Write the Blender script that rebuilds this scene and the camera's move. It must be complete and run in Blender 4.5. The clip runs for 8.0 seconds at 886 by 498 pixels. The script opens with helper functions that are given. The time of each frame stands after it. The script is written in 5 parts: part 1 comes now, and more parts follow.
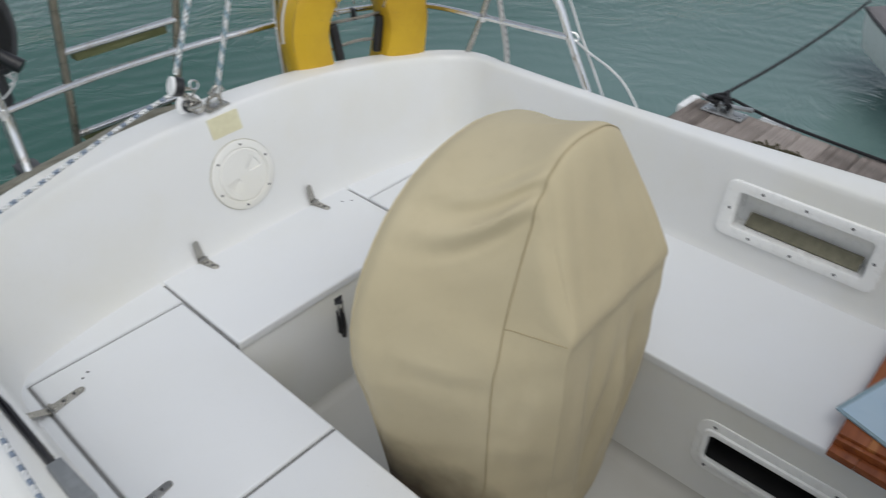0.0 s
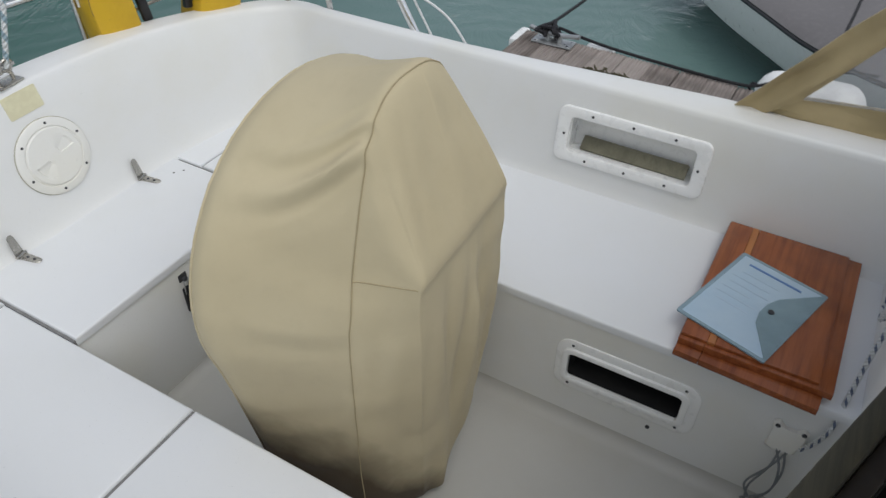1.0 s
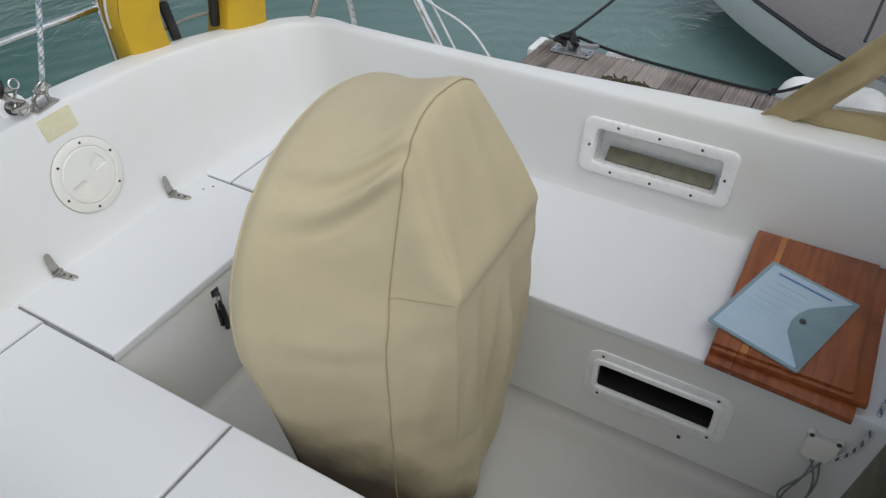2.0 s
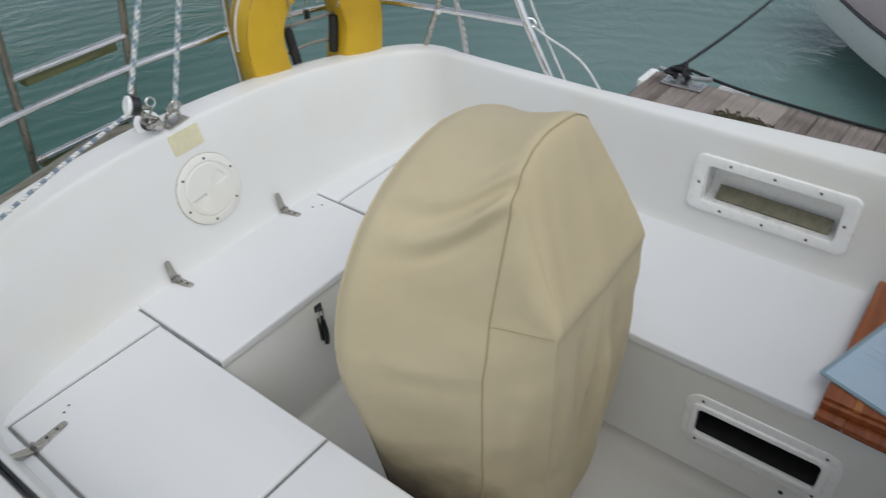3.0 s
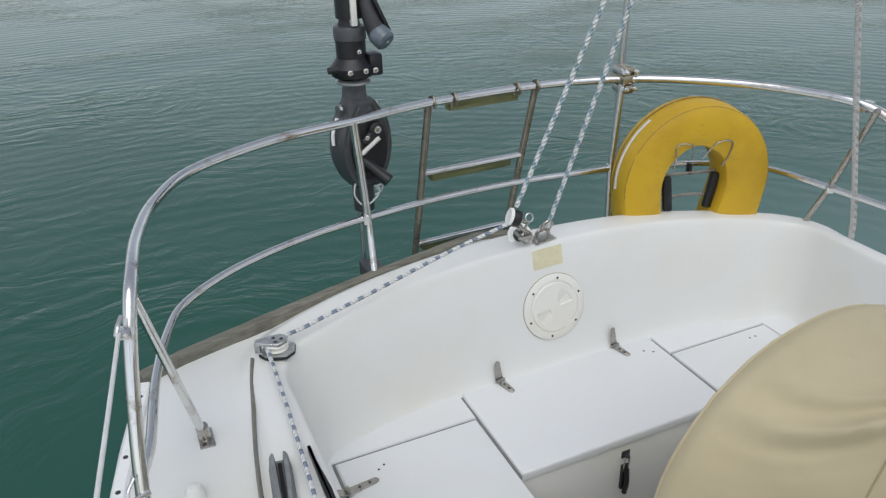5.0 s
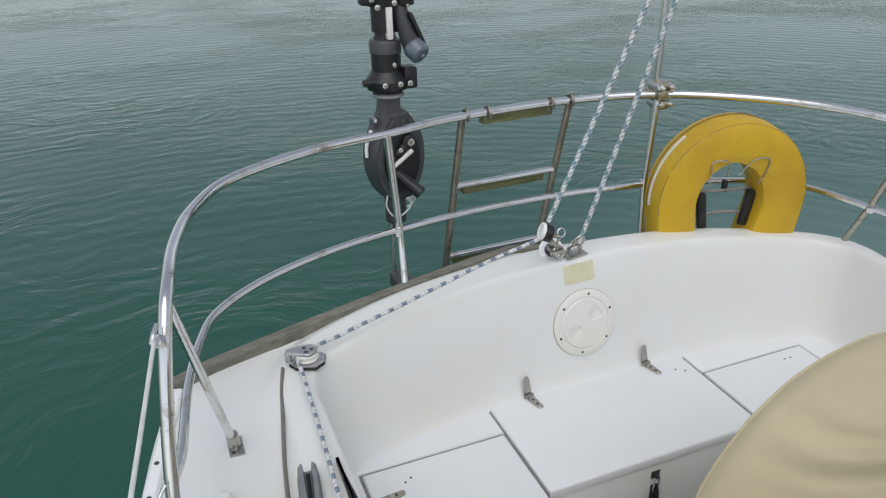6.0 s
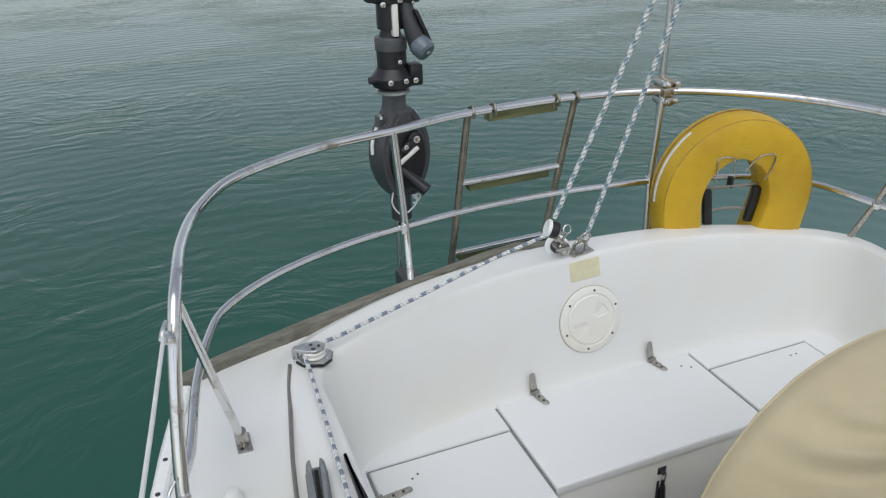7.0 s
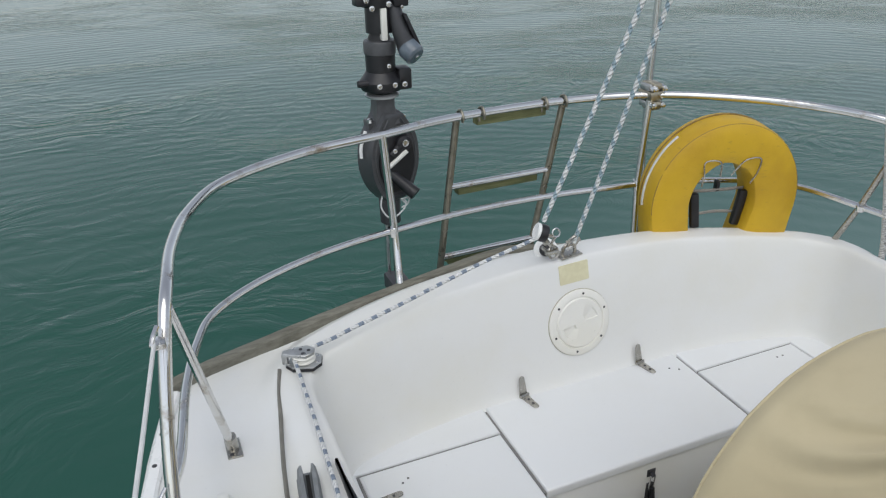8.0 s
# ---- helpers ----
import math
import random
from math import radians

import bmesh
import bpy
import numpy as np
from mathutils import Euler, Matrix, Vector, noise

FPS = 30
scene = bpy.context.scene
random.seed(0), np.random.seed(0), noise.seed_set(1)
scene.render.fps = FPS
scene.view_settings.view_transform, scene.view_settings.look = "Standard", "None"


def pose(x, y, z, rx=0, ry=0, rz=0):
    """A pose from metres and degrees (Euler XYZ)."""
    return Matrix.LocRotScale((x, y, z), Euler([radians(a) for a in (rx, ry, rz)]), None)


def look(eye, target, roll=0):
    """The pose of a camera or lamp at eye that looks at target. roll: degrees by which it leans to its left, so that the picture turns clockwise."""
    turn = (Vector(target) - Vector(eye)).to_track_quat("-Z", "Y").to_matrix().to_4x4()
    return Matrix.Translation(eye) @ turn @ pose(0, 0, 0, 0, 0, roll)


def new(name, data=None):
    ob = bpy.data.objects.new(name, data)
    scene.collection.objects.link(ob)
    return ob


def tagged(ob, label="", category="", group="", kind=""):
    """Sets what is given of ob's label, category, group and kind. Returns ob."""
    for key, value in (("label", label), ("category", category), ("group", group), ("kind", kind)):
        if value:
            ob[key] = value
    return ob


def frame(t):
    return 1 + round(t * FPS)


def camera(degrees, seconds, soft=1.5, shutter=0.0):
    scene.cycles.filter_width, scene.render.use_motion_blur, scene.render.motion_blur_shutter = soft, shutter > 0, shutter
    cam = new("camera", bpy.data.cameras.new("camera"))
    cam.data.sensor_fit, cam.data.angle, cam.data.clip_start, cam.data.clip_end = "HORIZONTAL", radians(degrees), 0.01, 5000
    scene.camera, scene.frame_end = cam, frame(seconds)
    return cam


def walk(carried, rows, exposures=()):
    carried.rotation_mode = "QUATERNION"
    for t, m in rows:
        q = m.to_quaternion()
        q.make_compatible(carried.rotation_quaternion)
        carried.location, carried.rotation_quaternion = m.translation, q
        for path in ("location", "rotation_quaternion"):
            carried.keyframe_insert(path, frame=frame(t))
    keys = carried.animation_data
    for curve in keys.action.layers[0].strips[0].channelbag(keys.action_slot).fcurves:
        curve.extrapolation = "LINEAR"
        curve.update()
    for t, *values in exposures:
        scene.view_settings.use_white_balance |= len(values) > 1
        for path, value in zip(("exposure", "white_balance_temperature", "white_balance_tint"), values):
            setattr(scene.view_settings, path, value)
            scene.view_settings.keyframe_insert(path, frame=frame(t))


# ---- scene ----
cam = camera(61.6, 8.0, soft=1.25, shutter=0.3)
PATH = [
    (0, (0.017, 0.028, 1.874), (1.192, 1.115, 0.675), -0.1),
    (0.5, (0.059, -0.011, 1.85), (1.368, 0.85, 0.606), 0.3),
    (1, (0.068, 0.004, 1.843), (1.392, 0.756, 0.546), 0.5),
    (1.2, (0.062, 0.031, 1.861), (1.389, 0.741, 0.544), -0.1),
    (2.3, (0.043, 0.04, 1.875), (1.345, 0.878, 0.61), -1.9),
    (2.5, (0.043, 0.033, 1.886), (1.331, 0.904, 0.629), -2.5),
    (3, (0.03, 0.057, 1.891), (1.238, 1.073, 0.663), -3.4),
    (3.5, (0.0, 0.077, 1.912), (1.07, 1.323, 0.772), -2.7),
    (4, (-0.054, 0.11, 1.928), (0.917, 1.515, 0.887), -1.8),
    (4.5, (-0.085, 0.126, 1.936), (0.727, 1.681, 0.977), -1.8),
    (5, (-0.079, 0.123, 1.937), (0.632, 1.753, 1.022), -1.5),
    (6.5, (-0.089, 0.133, 1.947), (0.551, 1.807, 1.059), -1.6),
    (7, (-0.095, 0.131, 1.944), (0.543, 1.803, 1.05), -1.7),
    (7.5, (-0.106, 0.132, 1.947), (0.549, 1.799, 1.057), -1.7),
    (8, (-0.107, 0.136, 1.946), (0.569, 1.796, 1.059), -1.3),
]
walk(cam, [(t, look(eye, target, roll)) for t, eye, target, roll in PATH])

# ---- world, sun, exposure ----
world = bpy.data.worlds.new("overcast_sky")
scene.world = world
world.use_nodes = True
wn, wl = world.node_tree.nodes, world.node_tree.links
sky = wn.new("ShaderNodeTexSky")
sky.sky_type, sky.sun_disc = "NISHITA", False
sky.sun_elevation, sky.sun_rotation = radians(60), radians(205)
sky.dust_density, sky.air_density = 1.5, 1.0
grey = wn.new("ShaderNodeHueSaturation")
grey.inputs["Saturation"].default_value = 0.42
wl.new(sky.outputs[0], grey.inputs["Color"])
wl.new(grey.outputs[0], wn["Background"].inputs[0])
wn["Background"].inputs[1].default_value = 0.135
sun = new("sun", bpy.data.lights.new("sun", "SUN"))
sun.data.energy, sun.data.angle, sun.data.color = 0.8, radians(60), (0.99, 1.0, 0.96)
sun.matrix_world = look((0, 0, 6), (0.33, 0.72, 4.55))
scene.view_settings.exposure = 0.22


# ---- materials ----
def material(name, base, rough=0.5, metal=0.0, coat=0.0):
    m = bpy.data.materials.new(name)
    m.use_nodes = True
    b = m.node_tree.nodes["Principled BSDF"]
    b.inputs["Base Color"].default_value = (*base, 1)
    b.inputs["Roughness"].default_value = rough
    b.inputs["Metallic"].default_value = metal
    b.inputs["Coat Weight"].default_value = coat
    return m, m.node_tree.nodes, m.node_tree.links, b


def coords(n, kind="Object"):
    return n.new("ShaderNodeTexCoord").outputs[kind]


def noise_tex(n, l, vec, scale, detail=4.0, rough=0.55):
    t = n.new("ShaderNodeTexNoise")
    t.inputs["Scale"].default_value, t.inputs["Detail"].default_value, t.inputs["Roughness"].default_value = scale, detail, rough
    l.new(vec, t.inputs["Vector"])
    return t.outputs["Fac"]


def ramp(n, l, fac, stops):
    r = n.new("ShaderNodeValToRGB")
    el = r.color_ramp.elements
    while len(el) < len(stops):
        el.new(0.5)
    for e, (p, c) in zip(el, stops):
        e.position, e.color = p, (*c, 1) if len(c) == 3 else c
    l.new(fac, r.inputs[0])
    return r.outputs[0]


def mix(n, l, fac, a, b, mode="MIX"):
    x = n.new("ShaderNodeMix")
    x.data_type, x.blend_type = "RGBA", mode
    for sock, v in ((x.inputs[0], fac), (x.inputs[6], a), (x.inputs[7], b)):
        if hasattr(v, "is_linked"):
            l.new(v, sock)
        else:
            sock.default_value = v if isinstance(v, float) else (*v, 1)
    return x.outputs[2]


def bump(n, l, b, height, strength, distance):
    u = n.new("ShaderNodeBump")
    u.inputs["Strength"].default_value, u.inputs["Distance"].default_value = strength, distance
    l.new(height, u.inputs["Height"])
    l.new(u.outputs[0], b.inputs["Normal"])
    return u


def mapped(n, l, vec, scale=(1, 1, 1), rot=(0, 0, 0)):
    m = n.new("ShaderNodeMapping")
    m.inputs["Scale"].default_value, m.inputs["Rotation"].default_value = scale, rot
    l.new(vec, m.inputs["Vector"])
    return m.outputs[0]


def gelcoat(name, base, rough, stain, grain):
    m, n, l, b = material(name, base, rough, coat=0.15)
    v = coords(n)
    big = noise_tex(n, l, v, 2.3, 5)
    fine = noise_tex(n, l, v, 38, 3)
    c = mix(n, l, ramp(n, l, big, [(0.45, (0, 0, 0)), (0.8, (1, 1, 1))]), base, tuple(x * y for x, y in zip(base, stain)))
    speck = ramp(n, l, noise_tex(n, l, v, 160, 2), [(0.70, (0, 0, 0)), (0.78, (1, 1, 1))])
    c = mix(n, l, speck, c, tuple(x * 0.86 for x in base))
    l.new(c, b.inputs["Base Color"])
    l.new(ramp(n, l, fine, [(0.3, (rough - 0.08,) * 3), (0.7, (rough + 0.1,) * 3)]), b.inputs["Roughness"])
    bump(n, l, b, noise_tex(n, l, v, grain, 2), 0.12, 0.002)
    return m


GEL = gelcoat("white_gelcoat", (0.76, 0.765, 0.75), 0.38, (0.95, 0.93, 0.86), 60)
SEAT = gelcoat("seat_gelcoat", (0.74, 0.755, 0.765), 0.45, (0.97, 0.965, 0.945), 380)
# Sole set darker than the white gelcoat to carry the shade of the well.
SOLE = gelcoat("shaded_sole_gelcoat", (0.48, 0.475, 0.445), 0.5, (0.92, 0.90, 0.86), 300)
PLAST = gelcoat("aged_white_plastic", (0.79, 0.782, 0.735), 0.35, (0.95, 0.93, 0.86), 90)
TRIMW = gelcoat("white_plastic", (0.86, 0.865, 0.85), 0.3, (0.96, 0.95, 0.93), 90)


def steel_material():
    m, n, l, b = material("stainless_steel", (0.70, 0.70, 0.69), 0.1, 1.0)
    v = coords(n)
    f = noise_tex(n, l, v, 14, 6, 0.65)
    l.new(mix(n, l, ramp(n, l, f, [(0.56, (0, 0, 0)), (0.75, (1, 1, 1))]), (0.72, 0.72, 0.71), (0.36, 0.30, 0.23)), b.inputs["Base Color"])
    l.new(ramp(n, l, f, [(0.4, (0.07,) * 3), (0.75, (0.35,) * 3)]), b.inputs["Roughness"])
    return m


STEEL = steel_material()


def canvas_material(name, base, dark, mould):
    m, n, l, b = material(name, base, 0.85)
    v = coords(n)
    big, mid = noise_tex(n, l, v, 3.5, 5), noise_tex(n, l, v, 24, 4)
    c = mix(n, l, ramp(n, l, big, [(0.35, (0, 0, 0)), (0.7, (1, 1, 1))]), base, dark)
    c = mix(n, l, ramp(n, l, mid, [(0.5, (0, 0, 0)), (0.85, (0.3, 0.3, 0.3))]), c, tuple(x * 0.86 for x in dark))
    if mould:
        sep = n.new("ShaderNodeSeparateXYZ")
        l.new(v, sep.inputs[0])
        h = n.new("ShaderNodeMath")
        h.operation = "MULTIPLY_ADD"
        h.inputs[1].default_value, h.inputs[2].default_value = 0.28, 0.0
        l.new(big, h.inputs[0])
        d = n.new("ShaderNodeMath")
        d.operation = "SUBTRACT"
        l.new(h.outputs[0], d.inputs[0])
        l.new(sep.outputs[2], d.inputs[1])
        a = n.new("ShaderNodeMath")
        a.operation = "ADD"
        a.inputs[1].default_value = 0.235
        side = n.new("ShaderNodeMath")
        side.operation = "MULTIPLY_ADD"
        side.inputs[1].default_value, side.inputs[2].default_value = -1.25, 0.0
        l.new(sep.outputs[0], side.inputs[0])
        both = n.new("ShaderNodeMath")
        l.new(side.outputs[0], both.inputs[0])
        l.new(d.outputs[0], both.inputs[1])
        l.new(both.outputs[0], a.inputs[0])
        c = mix(n, l, ramp(n, l, a.outputs[0], [(0.30, (0, 0, 0)), (0.46, (0.92, 0.92, 0.92))]), c, (0.045, 0.026, 0.012))
    l.new(c, b.inputs["Base Color"])
    w1, w2 = n.new("ShaderNodeTexWave"), n.new("ShaderNodeTexWave")
    w2.bands_direction = "Z"
    for w in (w1, w2):
        w.inputs["Scale"].default_value = 260
        l.new(v, w.inputs["Vector"])
    s = n.new("ShaderNodeMath")
    l.new(w1.outputs["Fac"], s.inputs[0])
    l.new(w2.outputs["Fac"], s.inputs[1])
    u = bump(n, l, b, s.outputs[0], 0.12, 0.001)
    u2 = n.new("ShaderNodeBump")
    u2.inputs["Strength"].default_value, u2.inputs["Distance"].default_value = 0.18, 0.010
    l.new(noise_tex(n, l, mapped(n, l, v, (1.3, 1.3, 0.9)), 8, 3), u2.inputs["Height"])
    l.new(u2.outputs[0], u.inputs["Normal"])
    b.inputs["Sheen Weight"].default_value = 0.06
    return m


CANVAS = canvas_material("beige_canvas", (0.537, 0.462, 0.301), (0.507, 0.432, 0.275), True)
SEAM = canvas_material("canvas_seam", (0.42, 0.345, 0.205), (0.36, 0.295, 0.172), False)
HOOD = canvas_material("sprayhood_canvas", (0.45, 0.36, 0.20), (0.36, 0.285, 0.15), False)


def wood_material(name, a, c, rough, scale, axis, vary=False):
    m, n, l, b = material(name, a, rough)
    v = coords(n)
    st = [1.0, 1.0, 1.0]
    st[axis] = 0.06
    g = noise_tex(n, l, mapped(n, l, v, st), scale, 6, 0.7)
    k = noise_tex(n, l, v, 5, 3)
    col = mix(n, l, ramp(n, l, g, [(0.35, (0, 0, 0)), (0.65, (1, 1, 1))]), a, c)
    col = mix(n, l, ramp(n, l, k, [(0.5, (0, 0, 0)), (0.8, (0.7, 0.7, 0.7))]), col, tuple(0.6 * x for x in c))
    if vary:
        rnd = n.new("ShaderNodeObjectInfo").outputs["Random"]
        col = mix(n, l, ramp(n, l, rnd, [(0.0, (0, 0, 0)), (1.0, (0.75, 0.75, 0.75))]), col, tuple(min(1, 1.5 * x + 0.05) for x in a))
    l.new(col, b.inputs["Base Color"])
    bump(n, l, b, g, 0.35, 0.003)
    return m


TEAK = wood_material("varnished_teak", (0.35, 0.104, 0.030), (0.21, 0.055, 0.016), 0.22, 45, 0)
TEAKPALE = wood_material("pale_varnished_teak", (0.48, 0.19, 0.055), (0.38, 0.135, 0.04), 0.25, 45, 0)
GREYTEAK = wood_material("weathered_teak", (0.245, 0.238, 0.195), (0.13, 0.125, 0.098), 0.85, 50, 0)
TREAD = wood_material("mossy_tread_wood", (0.23, 0.235, 0.11), (0.11, 0.125, 0.05), 0.9, 60, 0)
PLANK = wood_material("dock_plank_wood", (0.30, 0.262, 0.235), (0.13, 0.105, 0.09), 0.85, 40, 0, True)
OLIVE = wood_material("weathered_sill_wood", (0.065, 0.058, 0.034), (0.035, 0.032, 0.020), 0.7, 50, 0)
GREENWOOD = wood_material("damp_offcut_wood", (0.25, 0.235, 0.165), (0.17, 0.16, 0.11), 0.8, 40, 0)


def speckled(name, base, rough, metal=0.0, amount=0.6):
    m, n, l, b = material(name, base, rough, metal)
    v = coords(n)
    f = noise_tex(n, l, v, 30, 5)
    l.new(mix(n, l, ramp(n, l, f, [(0.45, (0, 0, 0)), (0.8, (amount,) * 3)]), base, tuple(min(1, x * 1.7 + 0.02) for x in base)), b.inputs["Base Color"])
    l.new(ramp(n, l, f, [(0.3, (max(0.05, rough - 0.1),) * 3), (0.8, (rough + 0.15,) * 3)]), b.inputs["Roughness"])
    return m


BLACK = speckled("black_plastic", (0.012, 0.012, 0.014), 0.4, 0, 0.4)
DARKGREY = speckled("dark_grey_casting", (0.036, 0.037, 0.041), 0.45, 0, 0.4)
GREYPL = speckled("grey_cleat_plastic", (0.17, 0.18, 0.185), 0.5)
GREYMETAL = speckled("grey_anodised_metal", (0.42, 0.43, 0.43), 0.35, 0.7)
RUBBER = speckled("grey_rubber_bead", (0.17, 0.163, 0.142), 0.7)
# Near-black that puts the shade of holes, slots and openings into colour.
DARK = speckled("hollow_shade_black", (0.012, 0.012, 0.012), 0.8)
BROWN = speckled("dark_brown_wood", (0.014, 0.009, 0.006), 0.6)
STRAP = speckled("grey_webbing", (0.30, 0.28, 0.25), 0.8)
STEELDULL = speckled("dull_ladder_steel", (0.22, 0.205, 0.165), 0.32, 0.85)
BRASS = speckled("tarnished_bronze", (0.38, 0.345, 0.27), 0.35, 0.85)
STEELF = speckled("tarnished_steel", (0.40, 0.385, 0.35), 0.25, 0.9)
GASKET = speckled("grey_lid_gasket", (0.18, 0.18, 0.175), 0.8)
RINGBEIGE = speckled("darker_beige", (0.40, 0.38, 0.30), 0.7)
TAPE = speckled("yellowed_tape", (0.66, 0.62, 0.42), 0.6, 0, 0.3)
WHITEWIRE = speckled("white_coated_wire", (0.62, 0.63, 0.62), 0.4, 0, 0.3)
HULLW = speckled("white_hull", (0.84, 0.84, 0.81), 0.35, 0, 0.25)
TARP = speckled("grey_tarpaulin", (0.165, 0.155, 0.155), 0.75, 0, 0.3)
MUD = speckled("mooring_weed", (0.062, 0.054, 0.028), 0.9)
SMOKE = speckled("smoked_cap", (0.10, 0.125, 0.15), 0.15)


def yellow_material():
    m, n, l, b = material("yellow_vinyl", (0.55, 0.34, 0.018), 0.5)
    v = coords(n)
    f = noise_tex(n, l, v, 6, 5)
    c = mix(n, l, ramp(n, l, f, [(0.4, (0, 0, 0)), (0.75, (1, 1, 1))]), (0.62, 0.39, 0.018), (0.48, 0.285, 0.015))
    sc = ramp(n, l, noise_tex(n, l, mapped(n, l, v, (1, 1, 3)), 30, 5), [(0.62, (0, 0, 0)), (0.72, (0.6, 0.6, 0.6))])
    l.new(mix(n, l, sc, c, (0.40, 0.26, 0.03)), b.inputs["Base Color"])
    bump(n, l, b, noise_tex(n, l, v, 18, 4), 0.45, 0.006)
    return m


YELLOW = yellow_material()
PIPING = speckled("worn_brown_piping", (0.22, 0.14, 0.04), 0.7)


def rope_material(name, base, fleck, rows, every, split=2):
    m, n, l, b = material(name, base, 0.8)
    uv = coords(n, "UV")
    sep = n.new("ShaderNodeSeparateXYZ")
    l.new(uv, sep.inputs[0])

    def wave(ku, kv):
        a, c, s = (n.new("ShaderNodeMath") for _ in range(3))
        a.operation, c.operation, s.operation = "MULTIPLY", "MULTIPLY_ADD", "SINE"
        a.inputs[1].default_value, c.inputs[1].default_value = ku, kv * 2 * math.pi
        l.new(sep.outputs[0], a.inputs[0])
        l.new(sep.outputs[1], c.inputs[0])
        l.new(a.outputs[0], c.inputs[2])
        l.new(c.outputs[0], s.inputs[0])
        return s.outputs[0]

    f1, f2 = wave(2 * math.pi / every, rows), wave(2 * math.pi / (every * 0.33), -3)
    fl = ramp(n, l, f1, [(0.2, (0, 0, 0)), (0.35, (1, 1, 1))])
    if split:
        fl = mix(n, l, 1.0, fl, ramp(n, l, wave(0.0, split), [(0.02, (0, 0, 0)), (0.2, (1, 1, 1))]), "MULTIPLY")
    l.new(mix(n, l, fl, base, fleck), b.inputs["Base Color"])
    bump(n, l, b, f2, 0.7, 0.003)
    return m


ROPE = rope_material("blue_flecked_rope", (0.68, 0.70, 0.69), (0.30, 0.40, 0.45), 1, 0.052, 0)
SHEET = rope_material("tracer_rope", (0.72, 0.73, 0.72), (0.24, 0.29, 0.36), 0, 0.044, 1)
CASTGREY = speckled("grey_cast_housing", (0.058, 0.060, 0.064), 0.42, 0.0, 0.5)
ROPEDARK = rope_material("dark_flecked_rope", (0.62, 0.64, 0.64), (0.13, 0.16, 0.23), 2, 0.03)
LAIDROPE = rope_material("laid_grey_rope", (0.62, 0.62, 0.60), (0.42, 0.42, 0.41), 2, 0.03)
BLACKROPE = rope_material("black_rope", (0.014, 0.014, 0.016), (0.03, 0.03, 0.035), 2, 0.03)


def clear_material(name, tint, rough, alpha):
    m, n, l, b = material(name, tint, rough)
    b.inputs["Alpha"].default_value = alpha
    f = noise_tex(n, l, coords(n), 7, 4)
    l.new(ramp(n, l, f, [(0.4, (alpha - 0.08,) * 3), (0.75, (alpha + 0.14,) * 3)]), b.inputs["Alpha"])
    return m


VINYL = clear_material("clear_vinyl", (0.55, 0.56, 0.58), 0.12, 0.28)


def folder_material():
    m, n, l, b = material("blue_plastic_folder", (0.42, 0.56, 0.66), 0.22, coat=0.4)
    v = coords(n)
    f = noise_tex(n, l, v, 9, 3)
    l.new(mix(n, l, f, (0.40, 0.55, 0.68), (0.50, 0.62, 0.70)), b.inputs["Base Color"])
    bump(n, l, b, f, 0.3, 0.01)
    return m


FOLDER = folder_material()
FLAP = clear_material("translucent_folder_flap", (0.30, 0.42, 0.46), 0.2, 0.62)
INK, _, _, _ = material("blue_ink", (0.10, 0.20, 0.42), 0.6)
INKPALE, _, _, _ = material("pale_print", (0.425, 0.545, 0.645), 0.6)


WATER_LEVEL = -0.42


